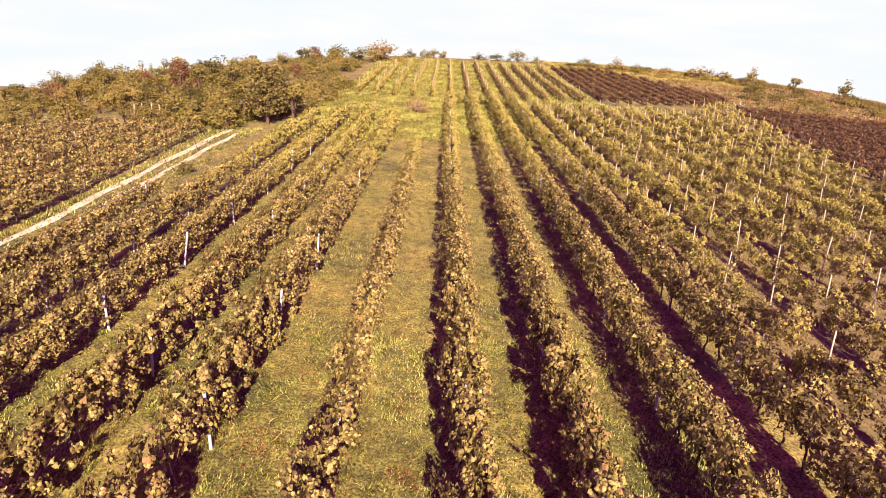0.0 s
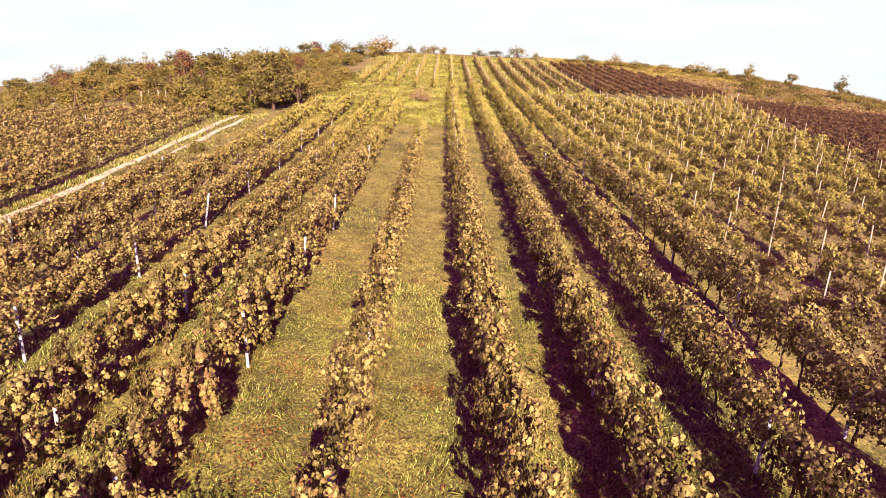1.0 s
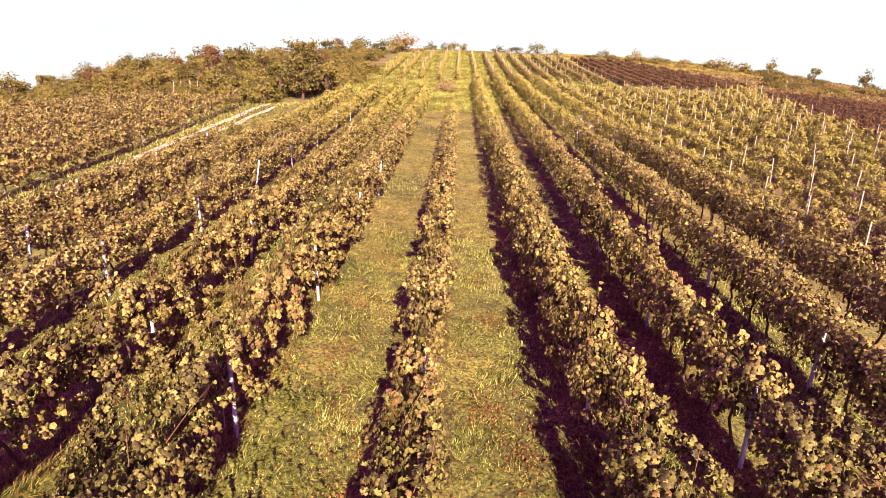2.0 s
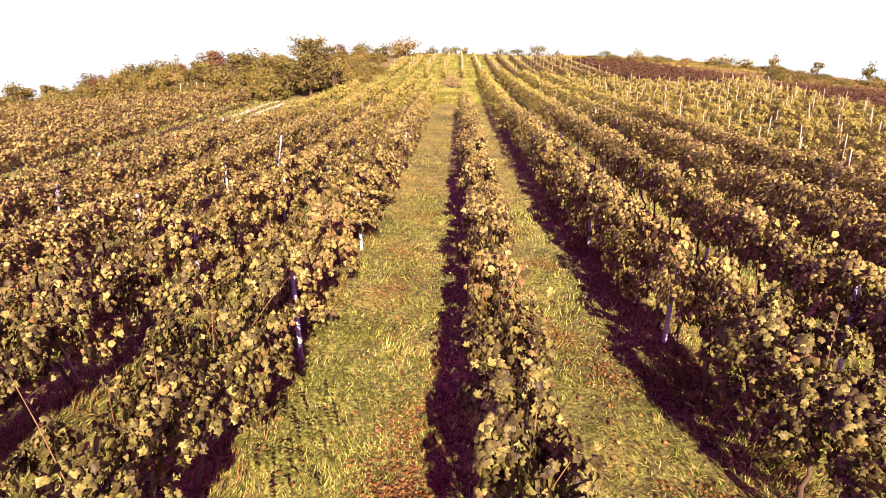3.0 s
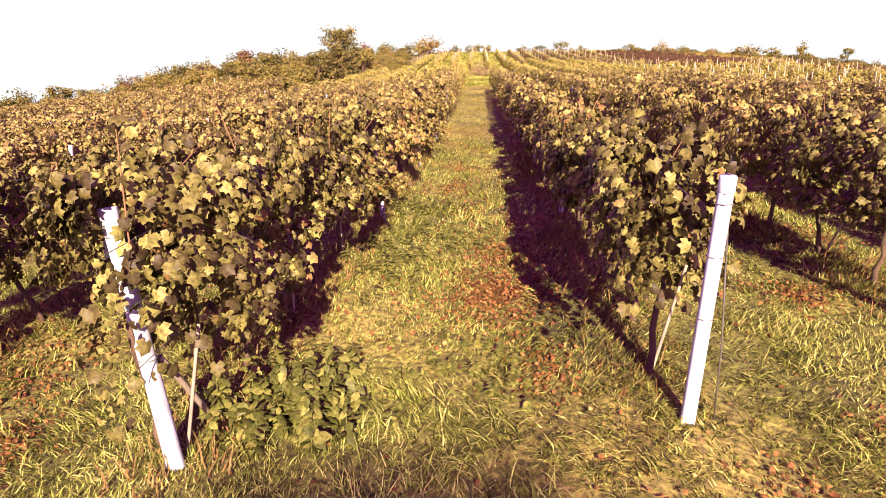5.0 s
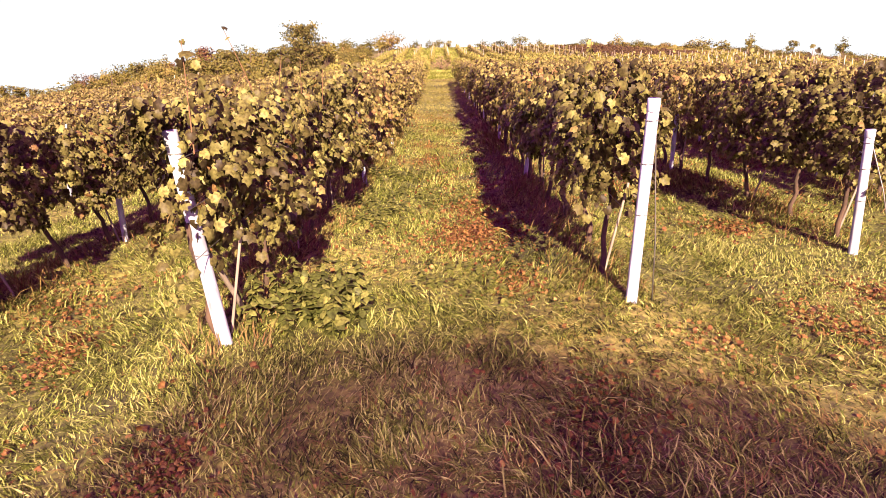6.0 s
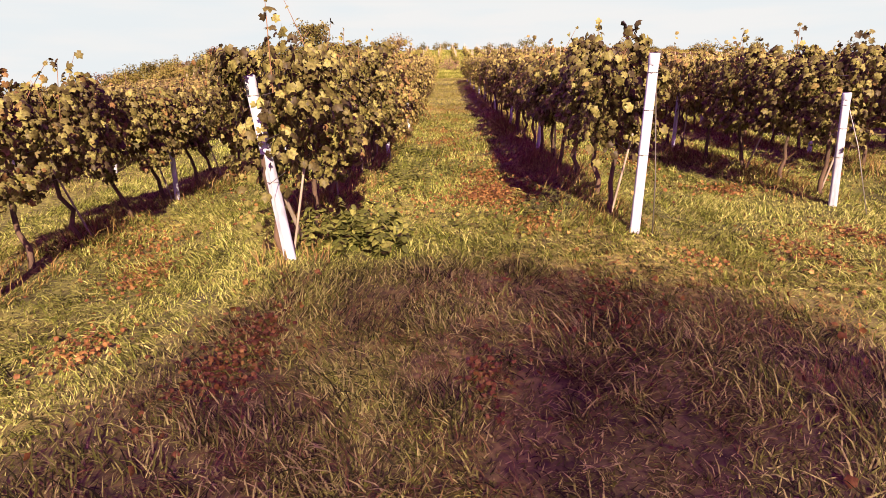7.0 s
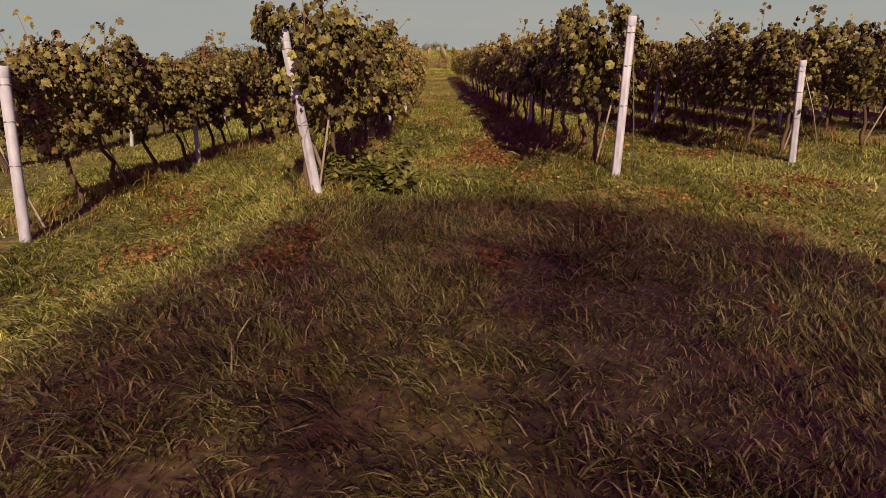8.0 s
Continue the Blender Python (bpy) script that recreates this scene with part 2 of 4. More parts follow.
def tube(path, radii, sides=6, cap=True):
    """A tapered tube along a path of points."""
    path = [Vector(p) for p in path]
    vs, fs = [], []
    for k, p in enumerate(path):
        d = (path[min(k + 1, len(path) - 1)] - path[max(k - 1, 0)]).normalized()
        u = d.cross(Vector((0.13, 0.97, 0.2))).normalized()
        w = d.cross(u)
        for j in range(sides):
            a = 2 * math.pi * j / sides
            vs.append(p + radii[k] * (math.cos(a) * u + math.sin(a) * w))
    for k in range(len(path) - 1):
        for j in range(sides):
            a, b = k * sides + j, k * sides + (j + 1) % sides
            fs += [(a, b, b + sides), (a, b + sides, a + sides)]
    if cap:
        vs.append(path[-1])
        t = len(vs) - 1
        o = (len(path) - 1) * sides
        fs += [(o + j, o + (j + 1) % sides, t) for j in range(sides)]
    return np.array([tuple(v) for v in vs]), np.array(fs)


def join(pieces):
    vs, fs, o = [], [], 0
    for v, f in pieces:
        vs.append(np.asarray(v, float))
        fs.append(np.asarray(f) + o)
        o += len(v)
    return np.concatenate(vs), np.concatenate(fs)


def fan(outline, centre=(0, 0.45, 0.0)):
    v = np.array([centre, *outline], float)
    n = len(outline)
    return v, np.array([(0, 1 + k, 1 + (k + 1) % n) for k in range(n)])


# a broad five-lobed vine leaf, cupped along its middle; simpler ones for the distance
HALF_LEAF = [(0.22, -0.16, -0.12), (0.56, 0.10, -0.30), (0.41, 0.36, -0.12), (0.54, 0.61, -0.32), (0.26, 0.74, -0.10)]
LEAF_NEAR = fan([(0, 0.08, 0.02)] + [(-x, y, z) for x, y, z in HALF_LEAF] + [(0, 1.03, -0.22)] + HALF_LEAF[::-1], (0, 0.4, 0.06))
LEAF_MID = fan([(0, 0.0, 0), (-0.5, 0.22, -0.22), (-0.28, 0.86, -0.22), (0.26, 0.92, -0.22), (0.5, 0.26, -0.22)], (0.02, 0.42, 0.08))
LEAF_FAR = (np.array([(0, 0, 0), (-0.5, 0.45, -0.2), (0, 1, 0), (0.5, 0.52, -0.2)]), np.array([(0, 2, 1), (0, 3, 2)]))
LEAF_SPECK = (np.array([(-0.5, 0.1, 0), (0.5, 0.3, -0.1), (0, 1.0, 0.05)]), np.array([(0, 1, 2)]))
LEAF_OVAL = fan([(0, 0, 0), (-0.34, 0.22, -0.08), (-0.29, 0.62, -0.10), (0, 1, -0.16), (0.29, 0.62, -0.10), (0.34, 0.22, -0.08)], (0, 0.45, 0.03))
BLADE = (np.array([(-0.5, 0, 0), (0.5, 0, 0), (-0.42, 0.45, 0.12), (0.42, 0.45, 0.12), (0, 1, -0.16)]), np.array([(0, 1, 3), (0, 3, 2), (2, 3, 4)]))
BLADE_LONG = (np.array([(-0.5, 0, 0), (0.5, 0, 0), (-0.46, 0.36, 0.13), (0.46, 0.36, 0.13), (-0.32, 0.72, 0.10), (0.32, 0.72, 0.10), (0, 1, -0.14)]),
              np.array([(0, 1, 3), (0, 3, 2), (2, 3, 5), (2, 5, 4), (4, 5, 6)]))
BLADE_FAR = (np.array([(-0.5, 0, 0), (0.5, 0, 0), (0, 1, 0.1)]), np.array([(0, 1, 2)]))


# ---- ground: a hillside that climbs away to a rounded crest ----
def wave(x, y):
    """Soft unevenness without tables."""
    return (np.sin(0.9 * x + 1.3 * np.sin(0.37 * y)) * np.sin(0.7 * y + 1.1 * np.sin(0.5 * x)) + 0.5 * np.sin(2.3 * x + 0.8 * y) * np.sin(1.9 * y - 0.6 * x))


# each row: where it runs far up the slope, how far it swings out at the near end, over what reach, its two ends
VINES = [(-12.5, -0.8, 16.0, 0.0, 31.0), (-10.1, -1.0, 14.0, -3.0, 58.0), (-7.6, -1.1, 12.0, -3.7, 62.0), (-5.08, -0.75, 9.0, -1.75, 61.0),
         (-2.66, -0.39, 11.0, -1.4, 57.0), (0.12, 0.0, 5.0, -0.4, 43.0), (2.52, 0.7, 9.0, 1.0, 74.0), (5.0, 0.0, 5.0, 2.0, 75.0), (7.4, 0.0, 5.0, 3.0, 75.0), (9.75, 0.0, 5.0, 4.0, 74.5)]


def row_x(xr, bend, reach, y):
    return xr + bend * np.exp(-np.clip(y, 0, None) / reach)


def height(x, y):
    x, y = np.asarray(x, float), np.asarray(y, float)
    yp = np.clip(y, 0, 135)
    h = -0.25 + 0.03 * np.clip(y, -120, 135) + 0.00027 * yp * yp
    o = np.clip(y - 135, 0, 70)
    h = h + 0.103 * o - 0.0045 * o * o - 0.05 * np.clip(np.abs(y) - 215, 0, None)
    near = np.exp(-np.clip(np.abs(y - 6) - 22, 0, None) ** 2 / 300.0)
    for xr, bend, reach, y0, y1 in VINES:
        mound = 0.26 if xr == 0.12 else 0.16
        h = h + mound * near * np.exp(-((x - row_x(xr, bend, reach, y)) / 0.5) ** 2) / (1 + np.exp(np.clip(-3 * (y - y0 + 0.75), -50, 50)))
    h = h - 0.28 / (1 + np.exp(np.clip((x + 4.3) * 2.2, -50, 50))) * near
    h = h - 0.07 * np.clip(-x - 8, 0, 150) * np.clip((y + 10) / 30, 0, 1)
    r, q = np.clip(x - 25, 0, 130), np.clip(-x - 22, 0, 130)
    fade = 1 / (1 + np.exp(np.clip(-(y - 20) / 12, -50, 50)))
    h = h - (0.0010 * r * r + 0.0017 * q * q) * fade
    close = np.exp(-((x + 1) ** 2 + (y - 2) ** 2) / 900.0)
    return h + 0.025 * wave(x, y) * (0.4 + close)


def axis_steps(near_lo, near_hi, step, grow, far):
    a, s, up = near_hi, step, []
    while a < far:
        s *= grow
        a += s
        up.append(a)
    a, s, down = near_lo, step, []
    while a > -far:
        s *= grow
        a -= s
        down.append(a)
    return np.array(down[::-1] + list(np.arange(near_lo, near_hi + 1e-6, step)) + up)


gx, gy = axis_steps(-7, 7, 0.3, 1.07, 3000), axis_steps(-8, 12, 0.3, 1.055, 3000)
GX, GY = np.meshgrid(gx, gy)
gv = np.stack([GX, GY, height(GX, GY)], -1).reshape(-1, 3)
idx = np.arange(GX.size).reshape(GX.shape)
a, b, c, d = idx[:-1, :-1].ravel(), idx[:-1, 1:].ravel(), idx[1:, 1:].ravel(), idx[1:, :-1].ravel()
ground = mesh_object("ground", gv, np.concatenate([np.stack([a, b, c], 1), np.stack([a, c, d], 1)]), M_GROUND, smooth=True)
tagged(ground, "grassy vineyard hillside with green and straw patches", "ground", kind="structure")


def z_at(x, y):
    return float(height(x, y))


def ribbon(name, centre, width, lift, mat, y0, y1, label, category):
    ys = np.arange(y0, y1, 0.5)
    cols = []
    for e, dz in ((-0.5, -0.02), (-0.42, lift), (-0.15, lift), (0.15, lift), (0.42, lift), (0.5, -0.02)):
        w = width * (1 + 0.3 * wave(ys * 0.8, ys * 0.5))
        xs = np.array([centre(y) for y in ys]) + e * w
        cols.append(np.stack([xs, ys, height(xs, ys) + dz], -1))
    v = np.stack(cols, 1)
    ii = np.arange(v.shape[0] * 6).reshape(-1, 6)
    a, b, c, d = ii[:-1, :-1].ravel(), ii[:-1, 1:].ravel(), ii[1:, 1:].ravel(), ii[1:, :-1].ravel()
    ob = mesh_object(name, v.reshape(-1, 3), np.concatenate([np.stack([a, b, c], 1), np.stack([a, c, d], 1)]), mat, smooth=True)
    return tagged(ob, label, category, kind="structure")


def track_x(y):
    return -17.25 + 0.0012 * (y - 42) ** 2


ribbon("road", lambda y: track_x(y) + 0.1 * math.sin(0.7 * y), 0.6, 0.035, M_ROAD, 14, 56, "pale dusty wheel track of a farm road", "road")
ribbon("road", lambda y: track_x(y) + 1.4 + 0.1 * math.sin(0.9 * y), 0.45, 0.035, M_ROAD, 31, 54, "pale dusty wheel track of a farm road", "road")
ribbon("road", lambda y: -15.0 - 0.03 * (y - 88), 1.8, 0.05, M_ROAD, 88, 98, "pale bare patch of farm road among bushes", "road")

ribbon("road", lambda y: 11.0 + 0.12 * math.sin(0.5 * y), 0.55, 0.03, M_ROAD, 44, 60, "pale bare earth strip beside the vine rows", "road")


# ---- vines ----
CANES = []


def canopy(x_at, y0, y1, per_m, size, lod, low=0.55, top=1.72, wide=0.42, gaps=0.35, shoots=0.6, rag=0.16, clumps=22.0, each=0.0, drop=0.12):
    """Leaves of a trellised row between y0 and y1, gathered in clumps round its shoots; each: the distance between stems that stand apart."""
    k = max(int((y1 - y0) * clumps * (1.7, 1.0, 1.5, 1.5)[lod]), 4)
    cy = rng.uniform(y0, y1, k)
    ph = float(x_at(0.0)) * 3.1
    lift_c = np.zeros(k)
    if each:
        stem = np.floor(cy / each)
        cy = (stem + 0.5) * each + rng.normal(0, 0.23, k) * each
        lift_c = 0.38 * np.sin(stem * 12.9 + ph * 7.7) * np.sin(stem * 4.1 + ph)
    bulk = 0.5 + 0.5 * np.sin(cy * 2.1 + ph + 1.7 * np.sin(cy * 0.61 + ph))
    keep = rng.random(k) > gaps * (1 - bulk)
    cy, bulk, lift_c = cy[keep], bulk[keep], lift_c[keep]
    k = len(cy)
    u = rng.random(k) ** 0.8
    top_y = top - 0.1 + (rag if lod < 2 else 0.6 * rag) * np.sin(cy * 1.3 + ph * 2) * np.sin(cy * 0.47 + ph) + 0.10 * bulk + lift_c
    low_y = low + 0.08 - drop * np.clip((cy - 3) / 4, 0, 1) + 0.13 * np.sin(cy * 2.9 + ph) * np.sin(cy * 1.1)
    cz = low_y + u * (top_y - low_y)
    w = wide * (0.55 + 0.45 * np.sin(np.pi * np.clip(0.12 + 0.8 * u, 0, 1))) * (0.75 + 0.4 * bulk)
    co = np.sign(rng.random(k) - 0.5) * w * rng.uniform(0.6 if lod == 0 else 0.35, 1.2, k)
    cr = rng.uniform(0.06, 0.155, k) if lod < 2 else rng.uniform(0.09, 0.18, k)
    n = int((y1 - y0) * per_m * (1 - 0.5 * gaps))
    c = rng.integers(0, k, n)
    d = rng.normal(0, 1, (n, 3))
    d *= (rng.random(n) ** 0.4 / np.linalg.norm(d, axis=1))[:, None]
    y = np.clip(cy[c] + d[:, 1] * cr[c] * 1.4, y0 - 0.12, y1)
    z = cz[c] + d[:, 2] * cr[c] * 1.25
    off = co[c] + d[:, 0] * cr[c]
    m = int(shoots * (y1 - y0))
    if m > 0:
        sy, sh, sd = rng.uniform(y0, y1, m), rng.uniform(0.15, 0.55, m), rng.normal(0, 0.22, (m, 2))
        j = 7
        t = (np.arange(j)[None] + rng.random((m, j))) / j
        zz = top - 0.05 + sh[:, None] * t
        oo = rng.normal(0, 0.15, m)[:, None] + sd[:, :1] * t + rng.normal(0, 0.03, (m, j))
        yy = sy[:, None] + sd[:, 1:] * t + rng.normal(0, 0.03, (m, j))
        y, z, off = np.r_[y, yy.ravel()], np.r_[z, zz.ravel()], np.r_[off, oo.ravel()]
        d = np.concatenate([d, rng.normal(0, 0.5, (m * j, 3))])
        CANES.clear()
        CANES.extend(zip(oo[:, 0], yy[:, 0], zz[:, 0] - 0.35, oo[:, -1], yy[:, -1], zz[:, -1]))
        n = len(y)
    mid = x_at(y)
    pos = np.stack([mid + off, y, height(mid, y) + z], -1)
    side = np.where(off + rng.normal(0, 0.08, n) > 0, 1.0, -1.0)
    crest = np.clip((z - top + 0.3) / 0.3, 0, 1)
    lit = side > 0
    # leaves of the sunny side and the crest turn to the sun, those of the shady side hang flat against the hedge
    loose = 0.14 if lod == 0 else 0.0
    nz = np.where(lit, rng.normal(0.3 - loose, 0.55 + loose, n), rng.normal(0.12, 0.25, n))
    ny = np.where(lit, rng.normal(-0.3 + 1.5 * loose, 0.6 + loose, n), 0.45 * nz + rng.normal((-0.18, -0.06, 0.0, 0.0)[lod], 0.16, n))
    nor = np.stack([side * np.where(lit, rng.uniform(0.45, 1.3, n), 1.1) * (1 - 0.6 * crest), ny - 0.4 * crest, nz + 0.6 * crest], -1) + np.where(lit, 0.55, 0.15 + 0.35 * crest)[:, None] * d
    nor /= np.linalg.norm(nor, axis=1, keepdims=True)
    tip = np.stack([side * 0.3 + rng.normal(0, 0.5, n), rng.normal(-0.1, 0.55, n), rng.normal(-0.85, 0.4, n)], -1)
    sz = size * rng.uniform(0.5, 1.4, n)
    return pos, tip, nor, sz


def round_post(h, r, sides=8):
    """A round post with a shallow cap, its foot in the ground."""
    return tube([(0, 0, -0.25), (0, 0, 0.02), (0, 0, h * 0.5), (0, 0, h - 0.015), (0, 0, h)], [r * 1.04, r * 1.02, r, r * 0.98, r * 0.82], sides)


LEAF_MESH = mesh_object("leaf", *LEAF_NEAR, M_VINE_LEAF).data


def leaf_pose(p, tip, nor, size):
    y = Vector(tip).normalized()
    x = y.cross(Vector(nor)).normalized()
    z = x.cross(y)
    m = Matrix((x, y, z)).transposed().to_4x4()
    m.translation = Vector(p)
    return m @ Matrix.Diagonal((size, size, size, 1))


SUPPORT_MESH = mesh_object("support", *round_post(0.85, 0.013, 5), M_STAKE).data
GREY_POST_MESH = mesh_object("post", *round_post(1.4, 0.036), M_STAKE).data
POST_MESH = mesh_object("post", *round_post(1.35, 0.036), M_POST).data
STAKE_MESH = mesh_object("stake", *round_post(1.8, 0.022, 6), M_PALE).data
for ob in [o for o in scene.objects if o.name.split(".")[0] in ("post", "stake", "leaf", "support")]:
    bpy.data.objects.remove(ob)


def trunk_mesh(seed):
    r = random.Random(seed)
    p = [(0, 0, -0.1)]
    for k in range(1, 6):
        p.append((r.uniform(-0.05, 0.05), p[-1][1] + r.uniform(-0.03, 0.07), 0.18 * k))
    return tube(p, [0.034, 0.030, 0.026, 0.025, 0.022, 0.016], 6)


TRUNKS = []
for s in range(5):
    o = mesh_object("vine_trunk", *trunk_mesh(s), M_BARK)
    TRUNKS.append(o.data)
    bpy.data.objects.remove(o)


def vine_row(xr, y0, y1, label, mat=M_VINE, bend=0.0, reach=5.0, post_gap=5.0, post_from=None, thin=1.0, near_to=5.0, mid_more=12.0, singles=0, post_side=0.0, stakes=False, mid_to=46.0, trunk_to=22.0,
             post_mesh=None, top=1.72, low=0.55, wide=0.31, gaps=0.35, core=0, yellow_from=500.0, each=0.0, clumps=22.0, drop=0.12, trunk_lean=0.0, head=(), group="rows of vines"):
    row = tagged(new("vine_row"), label, "vine row", group)
    row.empty_display_size = 0.3

    def x_at(y):
        return row_x(xr, bend, reach, y)

    row.location = (0, 0, 0)
    bits, upper, close, canes = [], [], [], []
    edges = (-60, near_to, near_to + mid_more if near_to > -50 else -50, mid_to, y1)
    looks = ((1500, 0.066, 0), (1000, 0.079, 1 if -6 < xr < 6 else 2), (850, 0.09, 3), (320, 0.145, 3))
    cuts = [(max(y0, edges[k]), min(y1, edges[k + 1]), *looks[k]) for k in range(4)]
    for a, b, per, size, lod in cuts:
        if b - a > 0.1:
            pos, tip, nor, sz = canopy(x_at, a, b, per * thin, size, lod, low, top, wide, gaps, shoots=(1.8, 0.5, 0.2, 0.15)[lod] * thin, clumps=clumps, each=each, drop=drop)
            if lod == 0:
                for o0, ya, za, o1, yb, zb in CANES:
                    x0, g0 = x_at(ya), z_at(x_at(ya), ya)
                    canes.append(tube([(x0 + o0, ya, g0 + za), (x0 + 0.5 * (o0 + o1), 0.5 * (ya + yb), g0 + 0.55 * zb + 0.45 * za), (x0 + o1, yb, g0 + zb)], [0.006, 0.005, 0.002], 4))
            if lod == 0 and singles:
                first_ones = np.argsort(pos[:, 1])[:singles]
                for i in first_ones:
                    share("leaf", LEAF_MESH, row, leaf_pose(pos[i], tip[i], nor[i], sz[i]))
                rest = np.setdiff1d(np.arange(len(pos)), first_ones)
                pos, tip, nor, sz = pos[rest], tip[rest], nor[rest], sz[rest]
            if lod == 0 and head:
                # leaves that hang round the post at the row's end
                for k, hx, hy, spread_x, z0, z1 in head:
                    hz = z0 + (z1 - z0) * rng.random(k) ** 0.8
                    hp = np.stack([hx + rng.normal(0, 1, k) * spread_x * (1 - 0.65 * (hz - z0) / (z1 - z0)), hy + rng.normal(0, 0.13, k), z_at(hx, hy) + hz], -1)
                    pos, sz = np.concatenate([pos, hp]), np.concatenate([sz, rng.uniform(0.045, 0.095, k)])
                    tip = np.concatenate([tip, np.stack([rng.normal(0, 0.45, k), rng.normal(-0.1, 0.4, k), rng.normal(-0.9, 0.3, k)], -1)])
                    nor = np.concatenate([nor, np.stack([rng.normal(0, 0.6, k), rng.normal(-0.5, 0.5, k), rng.normal(0.35, 0.4, k)], -1)])
            leaves = (LEAF_NEAR, LEAF_MID, LEAF_FAR, LEAF_SPECK)[lod]
            high = pos[:, 1] > yellow_from + rng.normal(0, 4, len(pos))
            for pick, heap in ((~high, close if lod == 0 else bits), (high, upper)):
                if pick.any():
                    heap.append(spread(leaves, pos[pick], tip[pick], nor[pick], sz[pick]))
    # the shaded heart of the hedge: old inner leaves that close it
    for ya, yb, per, shape, lo, hi, heap in ((y0 + 0.25, min(y1, 6.0), 1.5, LEAF_MID, 0.06, 0.11, close if close else bits), (max(y0, 6.0), min(y1, 32.0), 1.0, LEAF_SPECK, 0.11, 0.19, bits)):
        k = int(max(yb - ya, 0) * core * per)
        if not k:
            continue
        cy = rng.uniform(ya, yb, k)
        cx = x_at(cy)
        cz = height(cx, cy) + low + 0.05 + rng.random(k) * (top - low - 0.22)
        cs = np.sign(rng.random(k) - 0.5)
        cn = np.stack([cs, rng.normal(0, 0.5, k), rng.normal(0.2, 0.3, k)], -1)
        ct = np.stack([rng.normal(0, 0.3, k), rng.normal(0, 0.5, k), -np.ones(k)], -1)
        heap.append(spread(shape, np.stack([cx + cs * rng.uniform(0.0, 0.3, k) * wide, cy, cz + 0.08], -1), ct, cn, rng.uniform(lo, hi, k)))
    if close:
        mesh_object("foliage", *join(close), M_VINE_NEAR, row, "greener foliage at the near end of the row")["kind"] = "stuff"
    fo = mesh_object("foliage", *join(bits), mat, row)
    fo["kind"] = "stuff"
    if upper:
        mesh_object("foliage", *join(upper), M_THIN, row, "yellower foliage farther up the slope")["kind"] = "stuff"
    if canes:
        for v, t in canes:
            mesh_object("shoot", v, t, M_CANE, row)
    y = post_from if post_from is not None else y0 + post_gap * 0.9
    while y < y1:
        share("post", post_mesh or POST_MESH, row, pose(x_at(y) + post_side, y, z_at(x_at(y), y), rng.normal(0, 2.5), rng.normal(0, 3), rng.uniform(0, 360)))
        y += post_gap * rng.uniform(0.97, 1.03)
    y = y0 + 0.35
    k = 0
    while y < min(y1, trunk_to):
        xx = x_at(y) + rng.normal(0, 0.03)
        share("vine_trunk", TRUNKS[k % 5], row, pose(xx, y, z_at(xx, y), rng.normal(0, 6), trunk_lean + rng.normal(0, 5), 0) @ Matrix.Rotation(rng.uniform(0, 6.28), 4, "Z") @ Matrix.Diagonal((1, 1, rng.uniform(0.85, 1.1), 1)))
        if stakes and k % 2 == 0:
            share("support", SUPPORT_MESH, row, pose(xx + 0.05, y + 0.08, z_at(xx, y), rng.normal(4, 6), trunk_lean + rng.normal(0, 7), 0))
        y += rng.uniform(0.85, 1.15)
        k += 1
    if y0 < 12:
        for hz in (0.75, 1.1, 1.45):
            pts = [(float(x_at(v)), v, z_at(x_at(v), v) + hz + 0.02 * math.sin(v)) for v in np.arange(y0 - 0.1, min(y1, 30), 1.25)]
            mesh_object("wire", *tube(pts, [0.003] * len(pts), 3, False), M_WIRE, row)
    return row


full = "dense trellised vine row with yellowing green autumn leaves"
NEAR = {-12.5: dict(top=1.4, post_from=7.0, post_gap=5.6), -10.1: dict(post_from=6.6, post_gap=5.45), -7.6: dict(post_from=5.6, post_gap=5.4),
        -5.08: dict(post_from=2.5, post_gap=5.6, stakes=True, wide=0.46, top=1.66, low=0.62, drop=0.55, post_side=0.12, trunk_lean=-14.0), -2.66: dict(post_from=5.1, post_gap=5.35, post_side=0.26, singles=300, stakes=True, low=0.45, drop=0.28, wide=0.48, top=1.82, head=((85, -2.93, -1.24, 0.19, 0.5, 1.95), (30, -3.3, -1.22, 0.07, 0.3, 1.45), (22, -3.12, -1.24, 0.1, 0.75, 1.4))),
        0.12: dict(post_from=5.2, singles=300, stakes=True, wide=0.34, top=1.66, gaps=0.3, low=0.6, thin=0.9, head=((60, 0.05, -0.45, 0.18, 0.6, 1.9),)), 2.52: dict(post_from=5.9, singles=200, stakes=True, low=0.6, drop=0.3, wide=0.42, head=((80, 3.08, 0.86, 0.15, 0.5, 2.0),)), 5.0: dict(post_from=4.9, stakes=True, low=0.56), 9.75: dict(post_from=8.7)}
for x, bend, reach, y0, y1 in VINES:
    vine_row(x, y0, y1, full, **{"bend": bend, "reach": reach, "top": 1.52 if x < -6 else 1.72, "wide": 0.36 if x < -6 else 0.38, "post_side": 0.28 if -9 < x < -4 else 0.1 if x < -9 else 0.0, "yellow_from": 34.0, "core": 150, "gaps": 0.2, "drop": 0.2 if x < -1 else 0.12, "low": 0.5 if abs(x) > 4.5 else 0.58,
                                 "near_to": 4.0 if -6 < x < 6 else -20.0, "mid_more": 13.0 if -6 < x < 6 else 28.0, **NEAR.get(x, {})})

